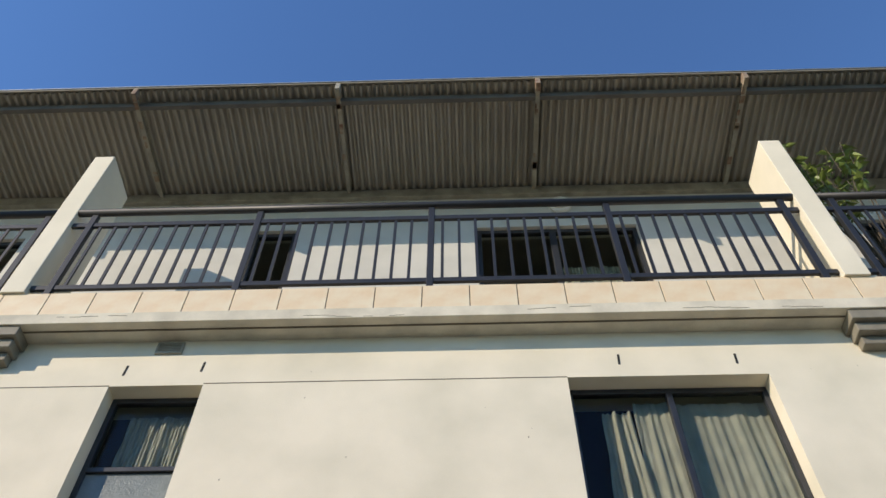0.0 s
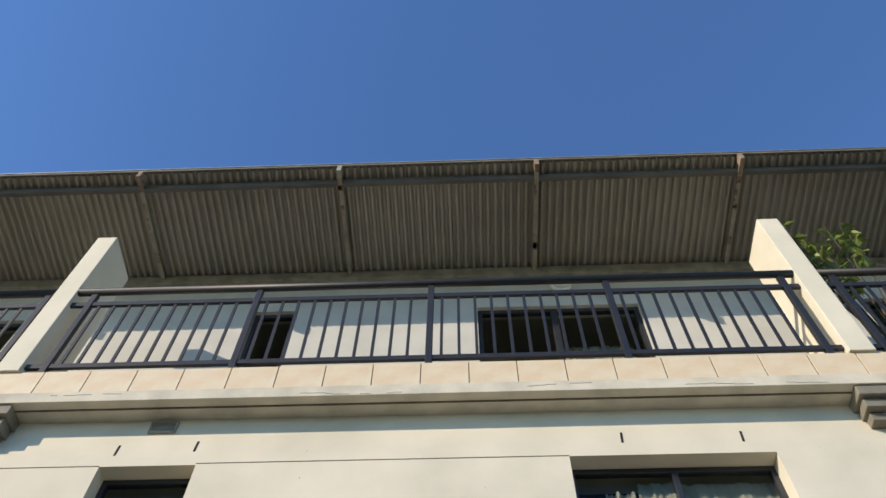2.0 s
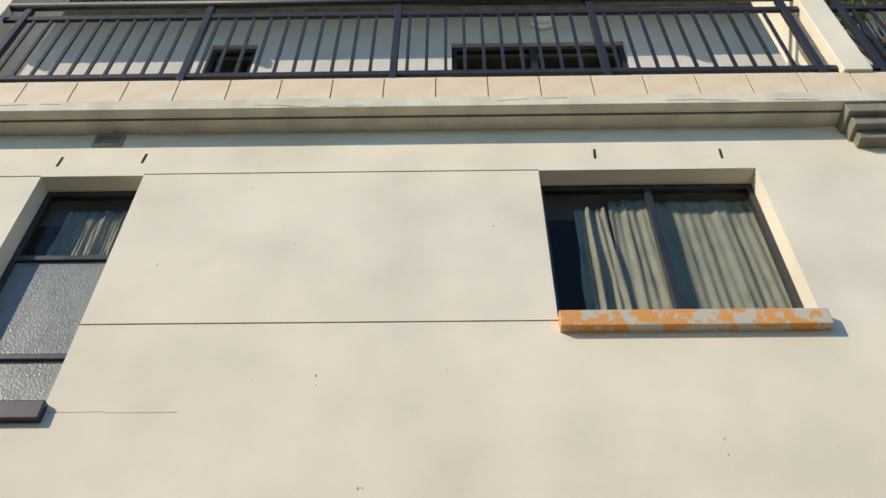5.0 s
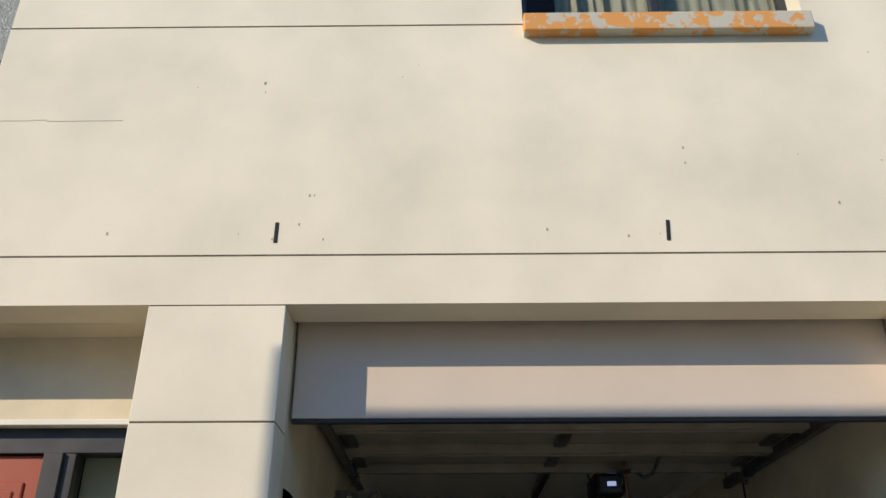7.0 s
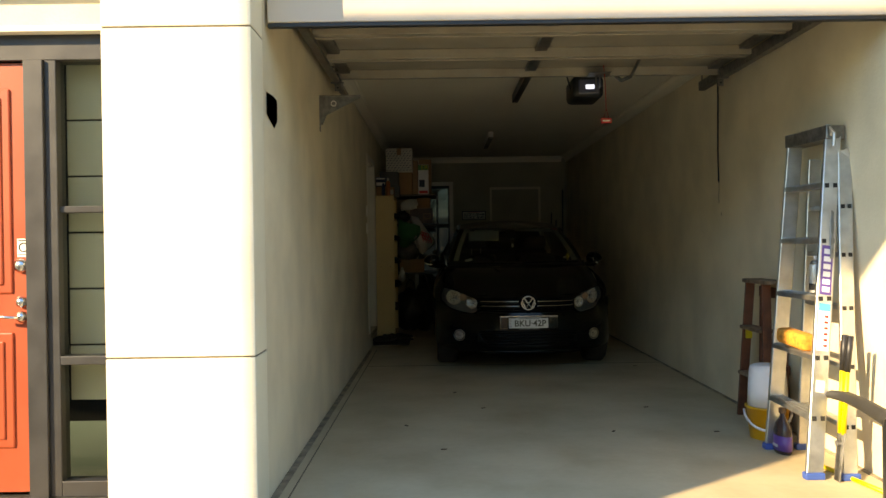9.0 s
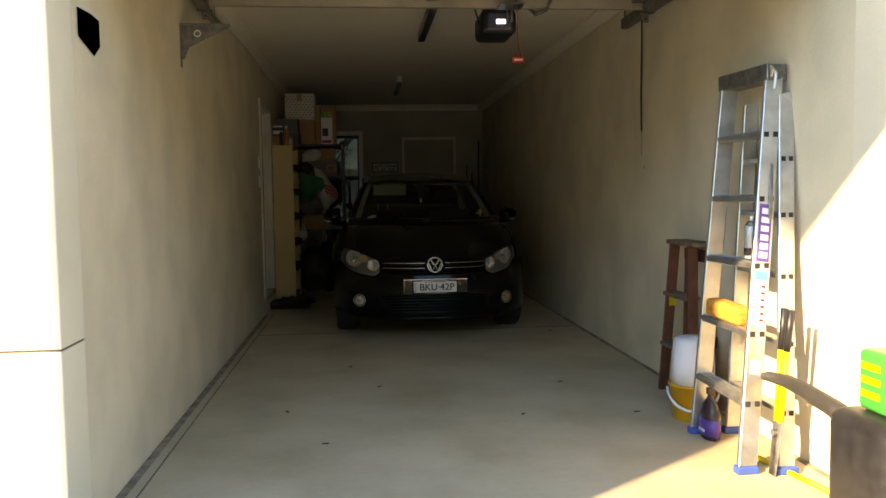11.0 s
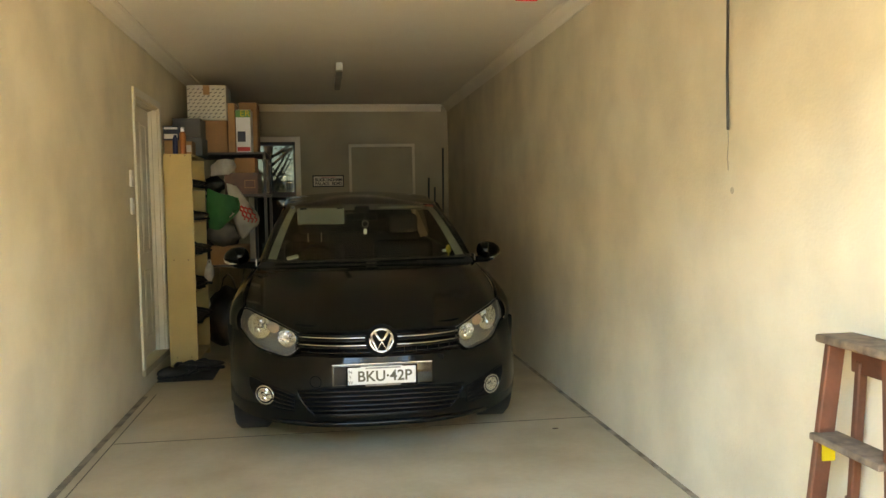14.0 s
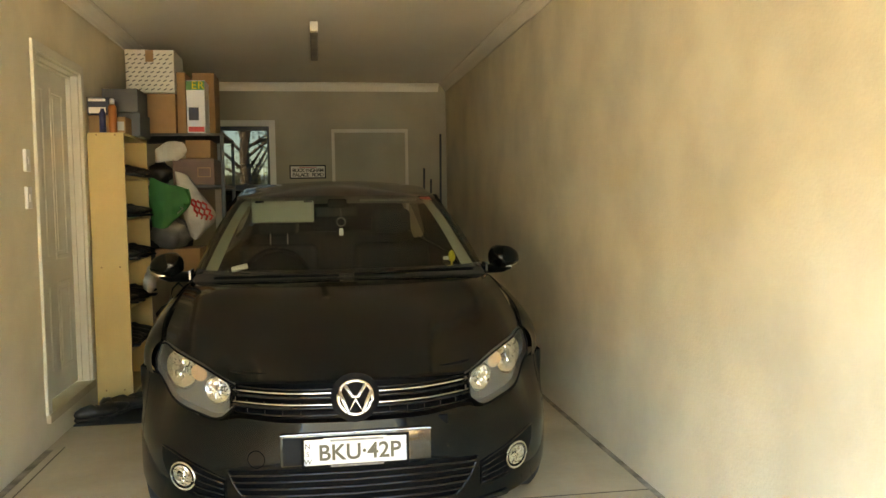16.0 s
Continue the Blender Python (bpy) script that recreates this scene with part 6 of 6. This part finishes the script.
const = lambda c: (lambda v: c)
gbag, gf = hung_bag("shopping_bag", through_points(((0, 0.285), (0.5, 0.272), (1, 0.290))), through_points(((0, 0.572), (0.4, 0.585), (0.7, 0.55), (1, 0.47))),
                    through_points(((0, 1.585), (0.5, 1.525), (1, 1.485))), through_points(((0, 1.20), (0.6, 1.195), (1, 1.26))), 7.47, 0.07, GREENBAG, "green shopping bag hanging from the rack", 3)
part("strap", tube([gf(0.93, 0.02), gf(0.93, 0.02) + Vector((0.02, -0.01, -0.06)), gf(0.95, 0.45) + Vector((0.012, -0.02, 0.0)), gf(0.86, 0.5)], 0.011, 6), GREENBAG, gbag, smooth=True)
part("print_bar", tube([gf(0.80, 0.55) + Vector((0, -0.004, 0)), gf(0.88, 0.62) + Vector((0, -0.004, 0)), gf(0.78, 0.70) + Vector((0, -0.004, 0))], 0.005, 4), WHITEBAG, gbag)
wbag, wf = hung_bag("carrier_bag", through_points(((0, 0.455), (0.5, 0.49), (1, 0.56))), through_points(((0, 0.545), (0.3, 0.64), (0.65, 0.752), (0.85, 0.735), (1, 0.645))),
                    through_points(((0, 1.63), (1, 1.60))), through_points(((0, 1.12), (0.6, 1.095), (1, 1.15))), 7.56, 0.08, WHITEBAG, "white carrier bag with a red zigzag print", 8)
for k in range(4):
    zig = [wf(0.45 + 0.13 * k + (0.07 if q % 2 else 0.0), 0.36 + 0.05 * q + 0.03 * k) + Vector((0, -0.006, 0)) for q in range(7)]
    part("zigzag_print", tube(zig, 0.009, 4), REDPL, wbag, "red zigzag print")
hung_bag("carrier_bag", const(0.31), through_points(((0, 0.52), (0.5, 0.55), (1, 0.48))), through_points(((0, 1.80), (0.5, 1.86), (1, 1.86))), through_points(((0, 1.70), (1, 1.715))), 7.58, 0.05, WHITEBAG, "crumpled white plastic bag stuffed on the rack", 14)
bag("carrier_bag", (0.40, 7.60, 1.15), 0.15, 0.09, 0.13, GREYBAG, "crumpled grey carrier bag stuffed on the rack", 5)
bag("duffel_bag", (0.42, 7.75, 0.32), 0.22, 0.2, 0.30, SHOE, "dark bag filling the shaded space under the rack", 6)
bag("duffel_bag", (0.33, 7.66, 1.62), 0.10, 0.1, 0.09, SHOE, "dark bundle filling the shaded space on the rack", 9)
# two more dark bags, added to stand for the darkness behind the rack
bag("duffel_bag", (0.60, 7.95, 0.34), 0.20, 0.2, 0.34, SHOE, "dark bag filling the shaded space under the rack", 16)
bag("duffel_bag", (0.30, 8.0, 1.08), 0.2, 0.2, 0.24, SHOE, "dark bundle filling the shaded space on the rack", 17)
bag("cloth_bundle", (0.34, 7.05, 0.82), 0.045, 0.05, 0.08, WHITEBAG, "pale rag hanging beside the shelf unit", 10)

# ---- floor wear ----
solid("trim_floor_joint", boxes((0.086, 0.092, 0.02, 5.8, 0.0, 0.0022)), GROOVE, "dark crack along the floor edge", "joint")
solid("trim_wall_gutter", boxes((0.002, 0.04, 0.25, 5.75, 0.0, 0.004)), mat("dirty_joint", (0.34, 0.28, 0.20), 0.95, var=0.3, scale=8), "dirty mortar strip along the wall foot", "joint")
solid("trim_gutter_right", boxes((GW - 0.03, GW - 0.002, 0.25, BACK, 0.0, 0.004)), mat("dirty_joint_b", (0.38, 0.32, 0.23), 0.95, var=0.3, scale=8), "dirty strip along the wall foot", "joint")
solid("trim_slab_joint", boxes((0.1, GW - 0.03, 4.52, 4.527, 0.0, 0.0022)), GROOVE, "thin joint across the garage slab", "joint")
DRY = mat("dry_leaf", (0.12, 0.07, 0.04), 0.9, var=0.3, scale=30)
lf = tagged(part("dry_leaf", boxes((-0.018, 0.018, -0.008, 0.008, 0, 0.004), w=0.002), DRY), "dry brown leaf on the concrete floor", "leaf", "floor litter")
lf.matrix_world = pose(0.85, 1.15, 0.001)
for x, y, r in ((1.15, 2.35, 40), (2.35, 2.3, 10), (0.6, 1.8, 120), (2.6, 1.5, 15), (0.95, 3.0, 55), (2.75, 4.3, 5), (1.95, 1.55, 60)):
    copy_thing(lf, pose(x, y, 0.001, 0, 0, r))
# smudge where the cable end rubs the wall
STAIN = mat("grey_smudge", (0.64, 0.56, 0.42), 0.9, var=0.2, scale=20)
solid("trim_smudge", lathe([(0.016, 0), (0.011, 0.0015)], 14, pose(GW - 0.001, 2.74, 1.435, 0, -90)), STAIN, "rubbed grey smudge on the wall", "stain")

# chips, pocks and hairline cracks in the render
rc = random.Random(11)
bm = bmesh.new()
for k in range(36):
    x, z, r = rc.uniform(-1.7, 4.0), rc.choice((rc.uniform(3.15, 4.4), rc.uniform(3.12, 3.4), rc.uniform(4.7, 6.4))), rc.uniform(0.003, 0.009)
    if 1.2 < x < 2.95 and z > 4.4:
        continue
    bm_box(bm, x - r * 0.6, x + r * 0.6, -0.0022, 0.003, z - r, z + r)
px, pz = -1.77, 3.93
for k in range(9):
    qx, qz = px + 0.085, pz + rc.uniform(-0.012, 0.010)
    bm_box(bm, px, qx, -0.0015, 0.003, min(pz, qz) - 0.0012, min(pz, qz) + 0.0015)
    px, pz = qx, qz
solid("render_chips", bm, mat("chip_shadow", (0.50, 0.44, 0.33), 0.95, var=0.2), "small chips and a hairline crack in the render", "wear", kind="stuff")
